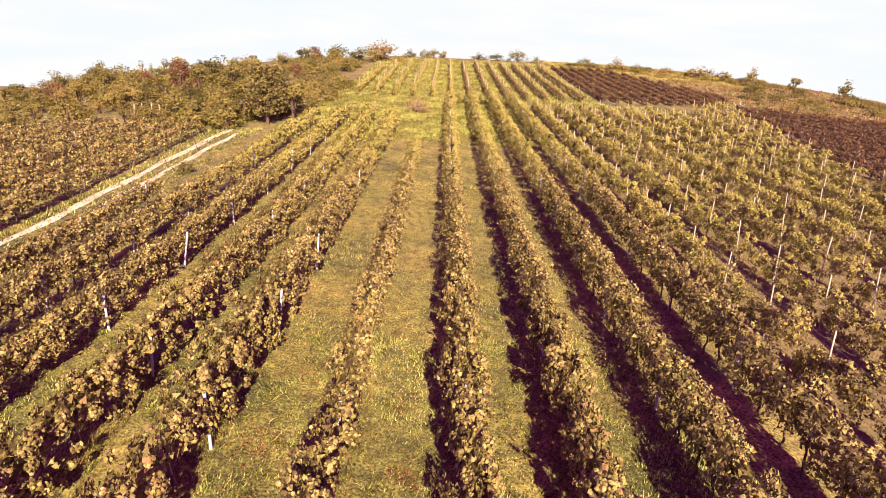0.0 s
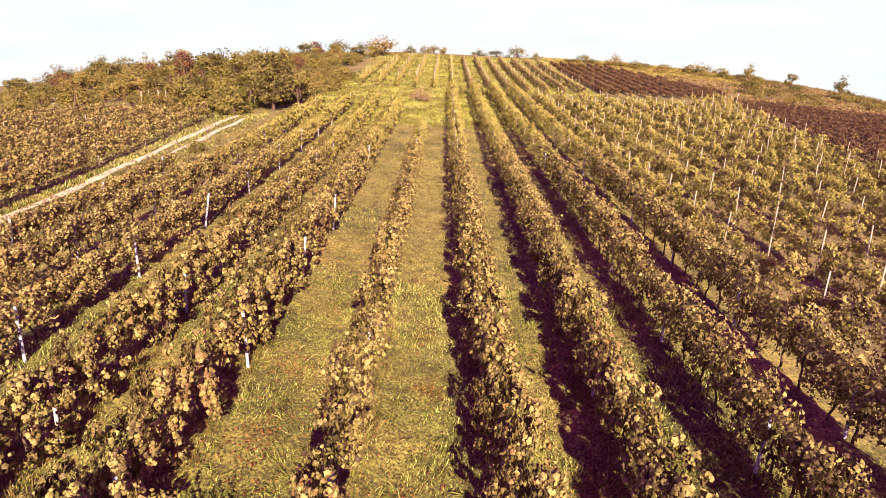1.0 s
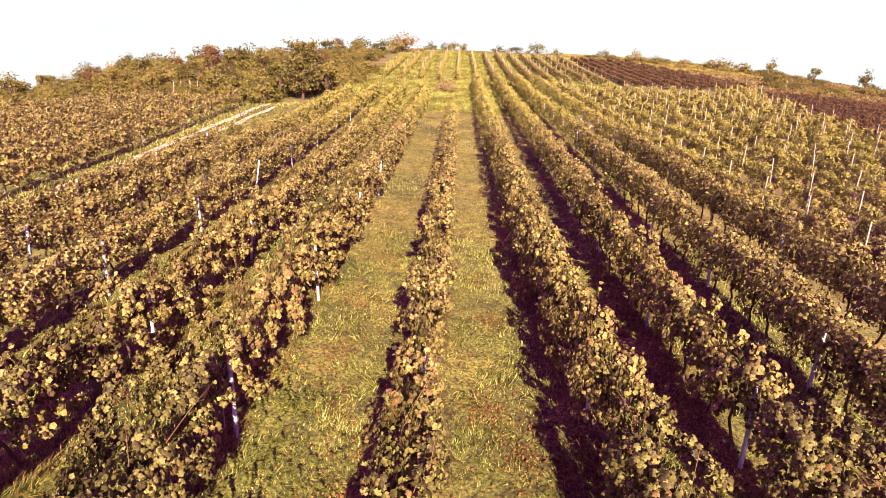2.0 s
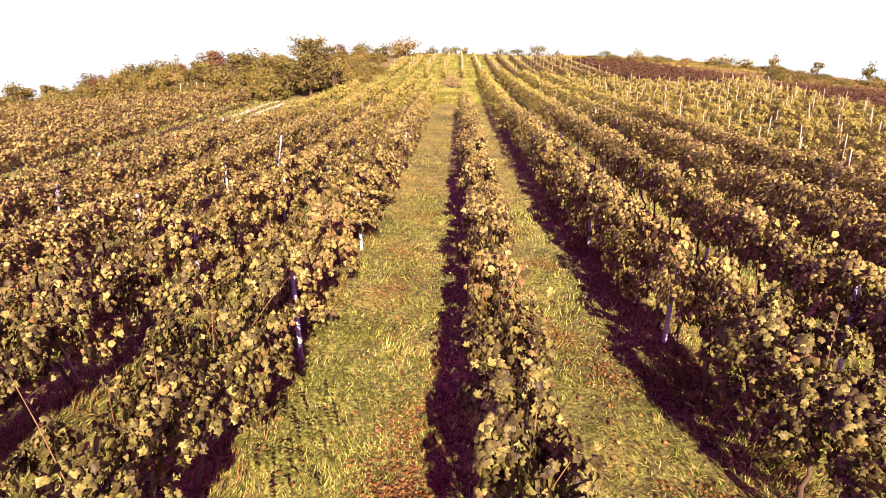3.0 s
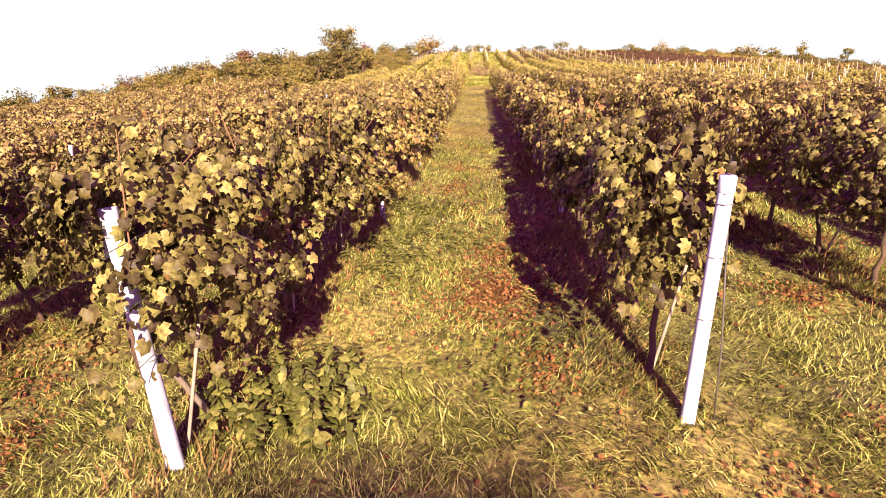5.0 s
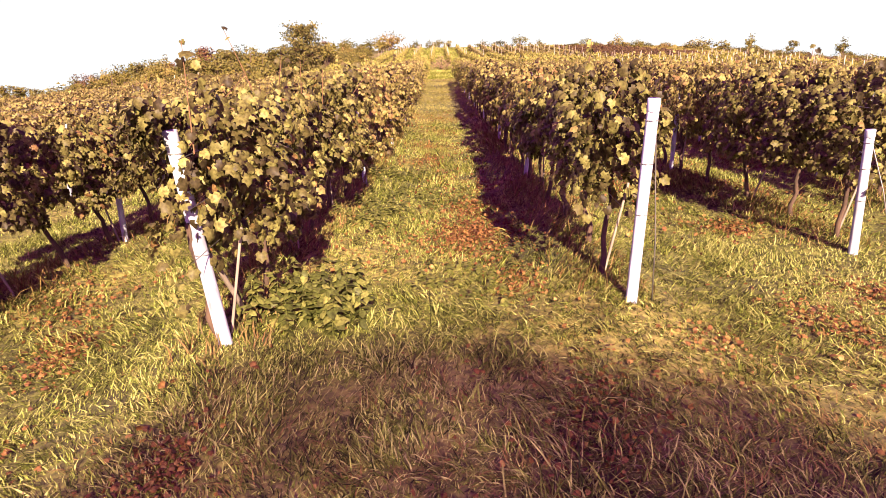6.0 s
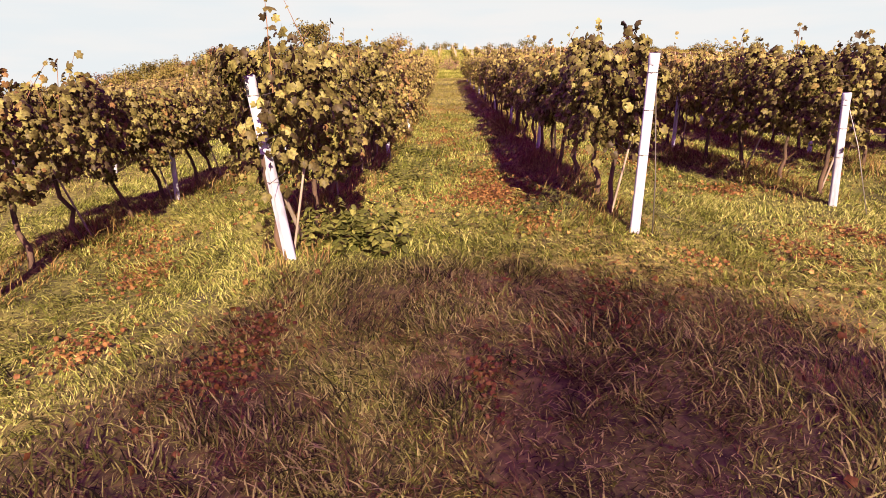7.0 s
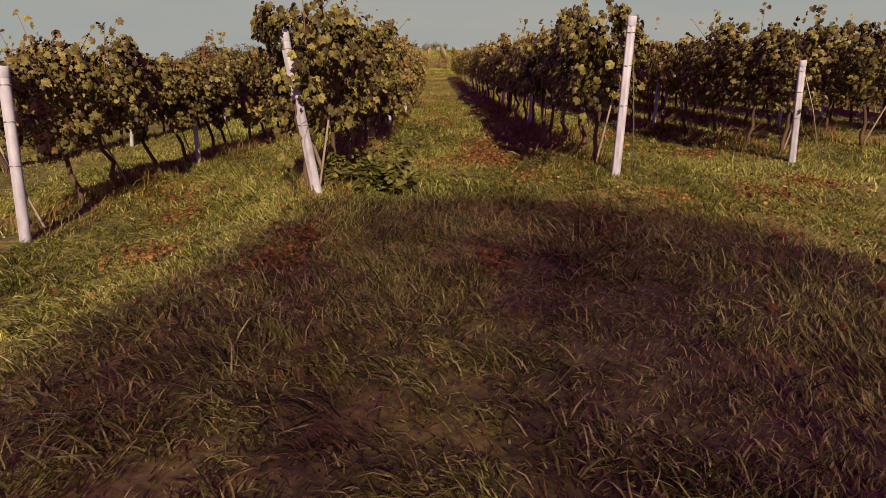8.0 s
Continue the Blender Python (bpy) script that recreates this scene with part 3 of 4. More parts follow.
for k in range(8):
    x = 12.1 + 2.4 * k
    vine_row(x, 5.0 + 1.1 * k, 72 - 0.6 * k, "sparse yellowing vine row with tall grey stakes", M_VINE, yellow_from=17.0, thin=1.05, near_to=-60, trunk_to=0, post_mesh=STAKE_MESH, post_gap=3.1,
             wide=0.3, top=1.36, low=0.25, gaps=0.2, each=1.0, clumps=14.0, group="rows of sparse vines")
for k in range(13):
    x = -9.3 + 2.4 * k
    vine_row(x, 80.0, 128 - 0.15 * abs(x) + min(k - 4, 0) * 3, "distant thin vine row on the upper slope", M_THIN if x < 4 else M_VINE, thin=0.7, near_to=-60, mid_to=0, trunk_to=0, post_mesh=STAKE_MESH, post_gap=4.5,
             wide=0.2, top=1.05, low=0.35, gaps=0.5, group="rows of vines on the upper slope")
for k in range(10):
    x = -19.6 - 2.5 * k
    vine_row(x, 3.0 + 2.2 * k, 54 + 0.3 * k, "bushy olive-green vine row beyond the farm track", M_VINE, bend=3.0, reach=25.0, core=60, thin=0.9, near_to=-60, mid_to=12, trunk_to=0, post_gap=6.5, post_side=0.1, post_mesh=GREY_POST_MESH, top=1.55, wide=0.4,
             group="rows of vines beyond the track")
for k in range(16):
    x = 30.8 + 1.75 * k
    vine_row(x, 14 + 0.8 * k, 40.0 + 5.3 * (x - 30.8) if x < 38.6 else 82.0 - 0.15 * (x - 38.6), "low dark purple-brown vine row", M_DARK, thin=0.52, near_to=-60, mid_to=0, trunk_to=0, post_gap=70, top=0.85, low=0.2, wide=0.15, gaps=0.1,
             group="rows of dark vines")
for k in range(12):
    x = 22.6 + 1.75 * k
    vine_row(x, 82 + 1.2 * max(x - 35.0, 0), 127 - 3.2 * max(x - 33.0, 0), "low dark purple-brown vine row", M_DARK, thin=0.52, near_to=-60, mid_to=0, trunk_to=0, post_gap=70, top=0.82, low=0.2, wide=0.15, gaps=0.1,
             group="rows of dark vines on the upper slope")


for k in range(3):
    x = 31.3 + 2.4 * k
    vine_row(x, 47.0 + 12.5 * k, 75.0 + 2.5 * k, "sparse yellowing vine row with tall grey stakes", M_THIN, thin=0.8, near_to=-60, trunk_to=0, post_mesh=STAKE_MESH, post_gap=3.1,
             wide=0.26, top=1.15, low=0.25, gaps=0.25, each=1.0, clumps=13.0, group="rows of sparse vines")


# ---- end posts ----
def grooved(path, radii, sides=18):
    """A concrete post's shaft: a round section with a casting groove down one side."""
    path = [Vector(p) for p in path]
    ax = (path[-1] - path[0]).normalized()
    u = ax.cross(Vector((0, 1, 0))).normalized()
    w = ax.cross(u)
    vs, fs = [], []
    for p, r in zip(path, radii):
        for j in range(sides):
            a = 2 * math.pi * j / sides
            q = r * (1.0 - (0.3 if j == 3 else 0.0))
            vs.append(tuple(p + q * (math.cos(a) * u + math.sin(a) * w)))
    for k in range(len(path) - 1):
        for j in range(sides):
            a, b = k * sides + j, k * sides + (j + 1) % sides
            fs += [(a, b, b + sides), (a, b + sides, a + sides)]
    return np.array(vs), np.array(fs)


def end_post(foot, head, r, label):
    ax = Vector(head) - Vector(foot)
    p = [Vector(foot) + ax * t for t in (-0.15, 0.0, 0.3, 0.6, 0.945)]
    thing = tagged(new("end_post"), label, "post", "end posts of the vine rows")
    shaft = mesh_object("shaft", *grooved(p, [r * 1.06, r * 1.04, r, r * 0.98, r * 0.97]), M_POST, thing)
    q = [Vector(foot) + ax * t for t in (0.94, 0.945, 0.995, 1.0, 0.998, 0.96)]
    mesh_object("cap", *tube(q, [r * 0.95, r * 1.06, r * 1.06, r * 1.0, r * 0.78, r * 0.76], 16), M_POST, thing)
    for t in (0.45, 0.7, 0.9):
        c = Vector(foot) + ax * t
        ring = [c + Vector((math.cos(a) * r * 1.05, math.sin(a) * r * 1.05, 0)) for a in np.linspace(0, 6.283, 13)]
        mesh_object("wire_tie", *tube(ring, [0.004] * 13, 4, False), M_WIRE, shaft)
    return thing


post_a = end_post((-3.0, -1.16, -0.2), (-3.27, -1.06, 1.42), 0.051, "white concrete end post leaning out of a vine row")
post_b = end_post((0.2, -0.64, -0.04), (0.21, -0.83, 1.58), 0.046, "white concrete end post at the head of a vine row")
post_c = end_post((3.0, 0.83, -0.12), (2.9, 0.71, 1.2), 0.045, "white concrete end post with vines climbing round it")
end_post((-5.59, -1.83, -0.46), (-5.43, -1.98, 1.08), 0.047, "white concrete end post at the edge of the grass")


mesh_object("brace", *tube([(-3.1, -1.02, 0.5), (-3.04, -0.8, 0.15), (-2.98, -0.55, -0.25)], [0.02, 0.022, 0.022], 6), M_STAKE, post_a, "pale wooden brace")
mesh_object("guy_wire", *tube([(0.25, -0.78, 1.42), (0.30, -0.72, 0.95), (0.37, -0.62, 0.45), (0.40, -0.56, -0.1)], [0.006] * 4, 4), M_WIRE, post_b)
mesh_object("guy_wire", *tube([(2.93, 0.72, 1.1), (3.05, 0.6, 0.6), (3.18, 0.45, -0.2)], [0.006] * 3, 4), M_WIRE, post_c)


def leaning_pole(x, y, dx, h):
    """A thin old pole left leaning beside the track."""
    z = z_at(x, y)
    th = tagged(new("pole"), "thin dark wooden pole leaning beside the farm track", "pole", "poles beside the track")
    mesh_object("shaft", *tube([(x, y, z - 0.2), (x + dx * 0.5, y, z + h * 0.52), (x + dx, y, z + h)], [0.03, 0.026, 0.02], 6), M_BARK, th)
    return th


leaning_pole(-16.0, 40.3, -0.75, 1.5)
leaning_pole(-16.2, 45.9, -0.6, 1.7)


def lone_stake(x, y):
    """A pale stake left standing at the edge of the woods."""
    th = tagged(new("stake"), "pale bare wooden stake at the edge of the woods", "stake", "stakes beside the woods")
    mesh_object("shaft", *round_post(1.7, 0.05, 6), M_PALE, th)
    th.matrix_basis = pose(x, y, z_at(x, y), rng.normal(0, 3), rng.normal(0, 3), 0)
    return th


for k in range(6):
    lone_stake(-29.2 + 0.85 * k, 63.2 + 0.2 * (k % 3))


# ---- trees and bushes ----
def tree(seed, h, spread_r, leaves, size, stem=0.25, name="tree", label="olive-green broadleaf tree in autumn", mat=M_WOOD):
    r = np.random.default_rng(seed)
    th = tagged(new(name), label, name, "trees and bushes on the hill")
    bits = [tube([(0, 0, -0.3), (0.03 * h * r.normal(), 0, h * 0.3), (0.02 * h, 0.02 * h, h * 0.85)], [0.035 * h, 0.025 * h, 0.006 * h], 7)]
    blobs = []
    for k in range(15):
        a, e = r.uniform(0, 6.28), r.uniform(*((0.05, 0.8) if stem < 0.12 else (0.25, 0.95)))
        rr = spread_r * r.uniform(0.3, 0.95) * (1.15 - 0.6 * e)
        p = np.array([rr * math.cos(a), rr * math.sin(a), h * (stem + (1 - stem) * e * 0.9)])
        bits.append(tube([(0, 0, h * min(stem, 0.8 * e)), tuple(p * (0.5, 0.5, 0.8)), tuple(p)], [0.014 * h, 0.008 * h, 0.003 * h], 3, False))
        blobs.append((p, spread_r * r.uniform(0.18, 0.38)))
    blobs.append((np.array([0, 0, h * 0.86]), spread_r * 0.34))
    mesh_object("trunk", *join(bits), M_BARK, th)
    pos = []
    for p, br in blobs:
        q = r.normal(size=(leaves // len(blobs), 3))
        q /= np.linalg.norm(q, axis=1, keepdims=True)
        q *= (br * r.random(len(q)) ** 0.4)[:, None] * (1.15, 1.15, 0.85)
        pos.append(p + q)
    pos = np.concatenate(pos)
    pos = pos[pos[:, 2] > 0.02 * h]
    n = len(pos)
    nor = pos - np.array([0, 0, h * 0.55]) + r.normal(0, 0.5, (n, 3))
    tip = r.normal(0, 0.7, (n, 3)) + (0, 0, -0.5)
    crown = mesh_object("crown", *spread(LEAF_SPECK, pos, tip, nor, size * r.uniform(0.6, 1.3, n)), mat, th)
    crown["kind"] = "stuff"
    return th


def pine(x, y, h, wide_r):
    """A broad old pine: whorls of level boughs that carry flat plates of needles."""
    r = np.random.default_rng(3)
    th = tagged(new("tree"), "dark broad pine with layered boughs above the track", "tree", "trees and bushes on the hill")
    th.location = (x, y, z_at(x, y) - 0.1)
    limbs, pos, out = [tube([(0, 0, -0.3), (0.1, 0, h * 0.4), (-0.05, 0.05, h * 0.75), (0.05, 0, h * 0.97)], [0.17, 0.13, 0.07, 0.02], 8)], [], []
    for lv in range(11):
        e = 0.16 + 0.078 * lv
        for b in range(6):
            a = b * 1.047 + lv * 0.5 + r.normal(0, 0.2)
            ln = wide_r * min(1.0, 0.45 + 1.6 * e) * (1.22 - e) ** 0.42 * r.uniform(0.55, 1.1)
            end = np.array([ln * math.cos(a), ln * math.sin(a), h * e + 0.22 * ln])
            limbs.append(tube([(0, 0, h * e), tuple(end)], [0.04, 0.012], 4))
            for q in range(5):
                f = 0.35 + 0.16 * q
                m = 15
                c = np.array([0, 0, h * e]) + f * (end - (0, 0, h * e))
                p = r.normal(0, 1, (m, 3)) * (0.24, 0.24, 0.11) * (0.6 + 0.6 * r.random()) + c + (0, 0, 0.1)
                pos.append(p)
                out.append(p - c + (0, 0, 0.15))
    for b in range(4):
        p = r.normal(0, 1, (40, 3)) * (0.2, 0.2, 0.32) + (-1.1 + 0.75 * b, r.normal(0, 0.3), h * (0.93 + 0.06 * (b % 2)))
        pos.append(p)
        out.append(r.normal(0, 1, (40, 3)) + (0, -0.5, 0.6))
    pos, out = np.concatenate(pos), np.concatenate(out)
    n = len(pos)
    mesh_object("trunk", *join(limbs), M_BARK, th)
    crown = mesh_object("crown", *spread(LEAF_SPECK, pos, r.normal(0, 1, (n, 3)) + (0, 0, 0.5), out, 0.2 * r.uniform(0.6, 1.3, n)), M_PINE, th)
    crown["kind"] = "stuff"
    return th


pine(-14.5, 58.5, 5.2, 2.55)
KINDS = [tree(20 + k, 4.0, (1.9, 2.4, 1.6, 2.1)[k], 1050, 0.23, (0.1, 0.05, 0.15, 0.08)[k]) for k in range(4)]
BUSHES = [tree(40 + k, 2.0, (1.6, 2.0, 1.3)[k], 680, 0.19, 0.02, "bush", ("rounded bush with olive-brown leaves", "russet hawthorn bush in autumn", "low bush with grey-green leaves")[k]) for k in range(3)]
first = set()


def plant(kind, x, y, s, wide=1.0):
    m = pose(x, y, z_at(x, y) - 0.05, 0, 0, rng.uniform(0, 360)) @ Matrix.Diagonal((s * wide, s * wide, s, 1))
    if kind.name in first:
        return copy_thing(kind, m @ Matrix.Diagonal((1 / kind.scale.x, 1 / kind.scale.y, 1 / kind.scale.z, 1)))
    first.add(kind.name)
    kind.matrix_basis = m
    return kind


# woods beside the track, on the left of the slope
for k in range(200):
    y = rng.uniform(56, 124)
    x = -20.5 - 0.06 * (y - 57) - rng.random() ** 1.1 * (50 + 0.3 * (y - 57))
    if y < 62 + 0.1 * (-x - 20) and k % 3:
        continue
    if k % 3 == 2:
        plant(BUSHES[k % 2], x, y, rng.uniform(0.8, 1.4), rng.uniform(1.0, 1.5))
    else:
        plant(KINDS[k % 4], x, y, rng.uniform(0.35, 0.95), rng.uniform(0.8, 1.35))
for k in range(34):
    y = rng.uniform(56.5, 74)
    plant(KINDS[k % 4] if k % 3 else BUSHES[k % 3], rng.uniform(-29, -16.5), y, rng.uniform(0.45, 0.8), rng.uniform(1.0, 1.5))
for k in range(30):
    plant(BUSHES[1], rng.uniform(24, 75), rng.uniform(124, 138), rng.uniform(0.25, 0.6), rng.uniform(1.4, 2.6))
for k in range(40):
    plant(BUSHES[(k + 1) % 3], rng.uniform(46, 100), rng.uniform(84, 116), rng.uniform(0.4, 0.8), rng.uniform(1.2, 2.2))
for k in range(44):
    y = rng.uniform(62, 90)
    plant(BUSHES[k % 3], rng.uniform(-18, -11.5), y, rng.uniform(0.6, 1.0), 1.2)
for k in range(16):
    plant(BUSHES[k % 3], rng.uniform(-24, -17), rng.uniform(56, 61), rng.uniform(0.7, 1.1), rng.uniform(1.0, 1.4))
for x, y, w in ((-17.2, 60.5, 1.2), (-12.6, 61.0, 1.1), (-15.6, 63.0, 1.3)):
    plant(KINDS[2], x, y, 0.95, w)
for k in range(22):
    plant(KINDS[k % 4] if k % 2 else BUSHES[k % 3], rng.uniform(-85, -48), rng.uniform(88, 112), rng.uniform(0.7, 1.2), rng.uniform(0.9, 1.4))
for k in range(18):
    plant(KINDS[k % 4], rng.uniform(-50, -28), rng.uniform(82, 100), rng.uniform(0.9, 1.25), rng.uniform(0.8, 1.2))
for k in range(46):
    plant(KINDS[k % 4] if k % 3 else BUSHES[k % 3], rng.uniform(-78, -34), rng.uniform(60, 82), rng.uniform(0.5, 0.9), rng.uniform(1.0, 1.5))
for k in range(18):
    plant(KINDS[k % 4], rng.uniform(-108, -72), rng.uniform(105, 150), rng.uniform(0.9, 1.4), rng.uniform(1.0, 1.4))
for k in range(26):
    plant(BUSHES[k % 3], rng.uniform(-27, -15), rng.uniform(108, 131), rng.uniform(0.6, 1.1), rng.uniform(1.0, 1.5))
RUSSET = tree(60, 4.2, 2.0, 1100, 0.2, 0.15, label="russet half-bare tree among the olive woods", mat=M_RUST)
for x, y, s in ((-33.5, 86, 1.15), (-24, 129, 0.8), (-41, 92, 0.8), (-20.5, 97, 0.7), (-50, 84, 0.9)):
    plant(RUSSET, x, y, s, 1.15)
plant(BUSHES[2], -14.3, 38.6, 0.45, 1.3)
# dark shrubs that close the lanes at the rows' far heads, and a half-bare pinkish one in the lane
for x, y, sc in ((3.7, 75.5, 0.55), (4.3, 76.0, 0.5), (6.2, 76.0, 0.55), (6.8, 75.6, 0.45), (8.6, 75.5, 0.55), (9.3, 75.9, 0.5), (2.2, 75.6, 0.4)):
    plant(BUSHES[0], x, y, sc, 0.8)
DRY = tree(71, 2.0, 1.5, 420, 0.14, 0.03, "bush", "half-bare pinkish dry bush in the grass lane", mat=M_DRY)
plant(DRY, -0.9, 67.5, 0.85, 1.2)
plant(DRY, -0.2, 66.5, 0.5, 1.2)
# the skyline
for x, y, s, w in [(-11, 130, 1.9, 1.3), (-16, 132, 1.3, 1.4), (-20, 134, 1.5, 1.2), (-25, 130, 1.6, 1.3), (-6, 140, 0.8, 1.4), (-3, 142, 0.8, 1.3), (-0.8, 142, 0.9, 1.2), (1.2, 141, 0.8, 1.1),
                   (9, 141, 0.7, 2.0), (13, 141, 0.7, 2.0), (17.4, 141, 1.2, 1.1), (21, 138, 0.7, 1.5), (31, 135, 0.9, 1.2), (36.5, 132, 1.2, 1.3), (40, 130, 0.8, 1.5), (52, 128, 1.2, 1.6), (56, 126, 1.1, 1.5)]:
    plant(BUSHES[int(x * 7) % 3], x, y, s, w)
for x, y, s in [(60, 122, 1.0), (66, 118, 0.8), (72, 112, 1.1)]:
    plant(KINDS[int(x) % 4], x, y, s)
for k in range(46):
    y = rng.uniform(84, 134)
    plant(BUSHES[k % 3] if k % 4 else KINDS[k % 3], rng.uniform(-40, -13.5 + 0.03 * (y - 84)), y, rng.uniform(0.5, 0.95), rng.uniform(1.1, 1.7))


# an unseen tall tree added far behind, its crown shaped to shade the headland
def shade_tree(x, y, h, rx, rz, n):
    th = tagged(new("tree"), "unseen tall leafy tree added to shade the headland", "tree")
    th.location = (x, y, z_at(x, y))
    limbs = [tube([(0, 0, -0.4), (0.1, 0, h * 0.4), (0, 0.1, h * 0.9)], [0.32, 0.22, 0.04], 9)]
    for k in range(12):
        a, e = k * 2.4, 0.35 + 0.045 * k
        limbs.append(tube([(0, 0, h * (e - 0.1)), (rx * 0.7 * math.cos(a), rx * 0.7 * math.sin(a), h * (e + 0.04))], [0.1, 0.02], 5))
    mesh_object("trunk", *join(limbs), M_BARK, th)
    kk = np.arange(n)
    rr, aa = np.sqrt((kk + 0.5) / n), kk * 2.39996 + rng.normal(0, 0.02, n)
    # crown outline squared, skewed and lowered on the right to shape its shade
    pw = np.where((np.cos(aa) < 0) & (np.sin(aa) > 0), 4.0, 3.0)
    edge = (np.abs(np.cos(aa)) ** pw + np.abs(np.sin(aa)) ** pw) ** (-1 / pw) + 0.012 * np.sin(7 * aa + 1) + 0.01 * np.sin(13 * aa)
    up = rz * rr * edge * np.sin(aa) - 0.2 * np.clip(rx * rr * edge * np.cos(aa), 0, None)
    deep = rng.uniform(-0.8, 0.8, n) * rx * np.sqrt(1.02 - rr * rr)
    pos = np.stack([rx * rr * edge * np.cos(aa) + 0.235 * (up - rz), np.zeros(n), h - rz + up], -1) + deep[:, None] * np.array(SUN_TO)
    crown = mesh_object("crown", *spread(LEAF_FAR, pos, rng.normal(size=(n, 3)), rng.normal(size=(n, 3)), 0.14 * rng.uniform(0.6, 1.3, n)), M_WOOD, th)
    crown["kind"] = "stuff"
    return th


shade_tree(4.65, -40.0, 20.4, 3.3, 7.0, 21800)

# ---- grass ----
def grass(x0, x1, y0, y1, per, length, width, mat, name="grass", lean=0.8, blade=BLADE):
    n = int((x1 - x0) * (y1 - y0) * per)
    x, y = rng.uniform(x0, x1, n), rng.uniform(y0, y1, n)
    k = rng.random(n) < 0.92 + 0.2 * wave(x * 1.3, y * 1.3 + 4)
    x, y = x[k], y[k]
    n = len(x)
    ang = 2.2 * wave(x * 0.9 + 9, y * 0.9) + rng.normal(0, 1.0, n)
    tip = np.stack([np.cos(ang) * lean, np.sin(ang) * lean, rng.uniform(0.15, 1.3, n)], -1)
    nor = np.stack([-np.cos(ang) * 0.5, -np.sin(ang) * 0.5, np.ones(n)], -1) + rng.normal(0, 0.35, (n, 3))
    tuft = 0.7 + 0.6 * wave(x * 2.7 + 3, y * 2.7)
    ln = length * rng.uniform(0.4, 1.3, n) * np.clip(tuft, 0.6, 1.5)
    sz = np.stack([width * rng.uniform(0.7, 1.3, n), ln, ln], -1)
    pos = np.stack([x, y, height(x, y) - 0.01], -1)
    ob = mesh_object(name, *spread(blade, pos, tip, nor, sz), mat)
    return tagged(ob, "long tussocky grass, green and straw-coloured", "grass", kind="stuff")


def tussocks(x0, x1, y0, y1, per, blades, length, width, mat, girth=0.05):
    """Long grass in tufts, each lying over to one side."""
    k = int((x1 - x0) * (y1 - y0) * per)
    cx, cy = rng.uniform(x0, x1, k), rng.uniform(y0, y1, k)
    way = 1.9 * wave(cx * 0.55 + 2, cy * 0.55) + rng.normal(0, 0.6, k) + 2.6
    tall = length * rng.uniform(0.55, 1.35, k) * np.clip(1 + 0.35 * wave(cx * 1.4, cy * 1.4 + 1), 0.5, 1.5)
    flat = rng.uniform(0.35, 1.5, k)
    c = rng.integers(0, k, k * blades)
    n = len(c)
    ang = way[c] + rng.normal(0, 0.75, n)
    x, y = cx[c] + rng.normal(0, girth, n), cy[c] + rng.normal(0, girth, n)
    out = np.stack([np.cos(ang), np.sin(ang)], -1)
    tip = np.stack([out[:, 0] * flat[c], out[:, 1] * flat[c], rng.uniform(0.08, 0.75, n)], -1)
    nor = np.stack([-out[:, 0] * 0.3, -out[:, 1] * 0.3, np.ones(n)], -1) + rng.normal(0, 0.3, (n, 3))
    ln = tall[c] * rng.uniform(0.5, 1.2, n)
    ob = mesh_object("grass", *spread(BLADE_LONG if y1 < 0 and girth > 0.06 else BLADE, np.stack([x, y, height(x, y) - 0.01], -1), tip, nor, np.stack([width * rng.uniform(0.6, 1.3, n), ln, ln], -1)), mat)
    return tagged(ob, "long lodged tussocks of green and straw-coloured grass", "grass", kind="stuff")


tussocks(-5.6, 3, -7.2, -0.1, 38, 20, 0.115, 0.0085, M_GRASS)
tussocks(-5.6, 3, -7.2, -0.1, 8, 40, 0.155, 0.0085, M_GRASS, 0.09)
tussocks(-3.4, 2.6, -7.2, -1.4, 16, 26, 0.11, 0.007, M_STRAW, 0.055)
grass(-5.6, 3, -7.2, -0.2, 2200, 0.095, 0.012, M_GRASS, lean=1.3, blade=BLADE_FAR)
tussocks(-7.5, 6, -0.1, 6, 22, 18, 0.13, 0.010, M_GRASS)
grass(-7.5, 6, -0.2, 5, 1900, 0.11, 0.014, M_GRASS, lean=1.2, blade=BLADE_FAR)
grass(-18, -5.6, -16, 0, 110, 0.14, 0.03, M_GRASS, blade=BLADE_FAR)
grass(3, 16, -16, 0, 110, 0.14, 0.03, M_GRASS, blade=BLADE_FAR)
grass(-5.6, 3, -16, -7.2, 160, 0.14, 0.03, M_GRASS, blade=BLADE_FAR)
grass(-12, -7.5, -4, 10, 420, 0.12, 0.014, M_GRASS, blade=BLADE_FAR)
grass(6, 11, 0, 8, 420, 0.12, 0.014, M_GRASS, blade=BLADE_FAR)
tussocks(-9, 9, 6, 18, 2.2, 16, 0.22, 0.018, M_GRASS)
grass(-9, 9, 5, 16, 560, 0.12, 0.022, M_GRASS, blade=BLADE_FAR)
grass(-15, 12, 16, 50, 150, 0.14, 0.036, M_GRASS_MID, lean=1.0, blade=BLADE_FAR)
grass(-13, 12, 50, 80, 90, 0.24, 0.08, M_GRASS_FAR, blade=BLADE_FAR)
grass(-12, 22, 80, 136, 34, 0.28, 0.12, M_GRASS_FAR, blade=BLADE_FAR)
grass(-17.9, -17.4, 16, 56, 90, 0.3, 0.05, M_GRASS, lean=0.4, blade=BLADE_FAR)
grass(-30, -14, 10, 56, 50, 0.24, 0.07, M_GRASS, blade=BLADE_FAR)
grass(38, 110, 82, 140, 5, 0.35, 0.18, M_GRASS_MID, blade=BLADE_FAR)
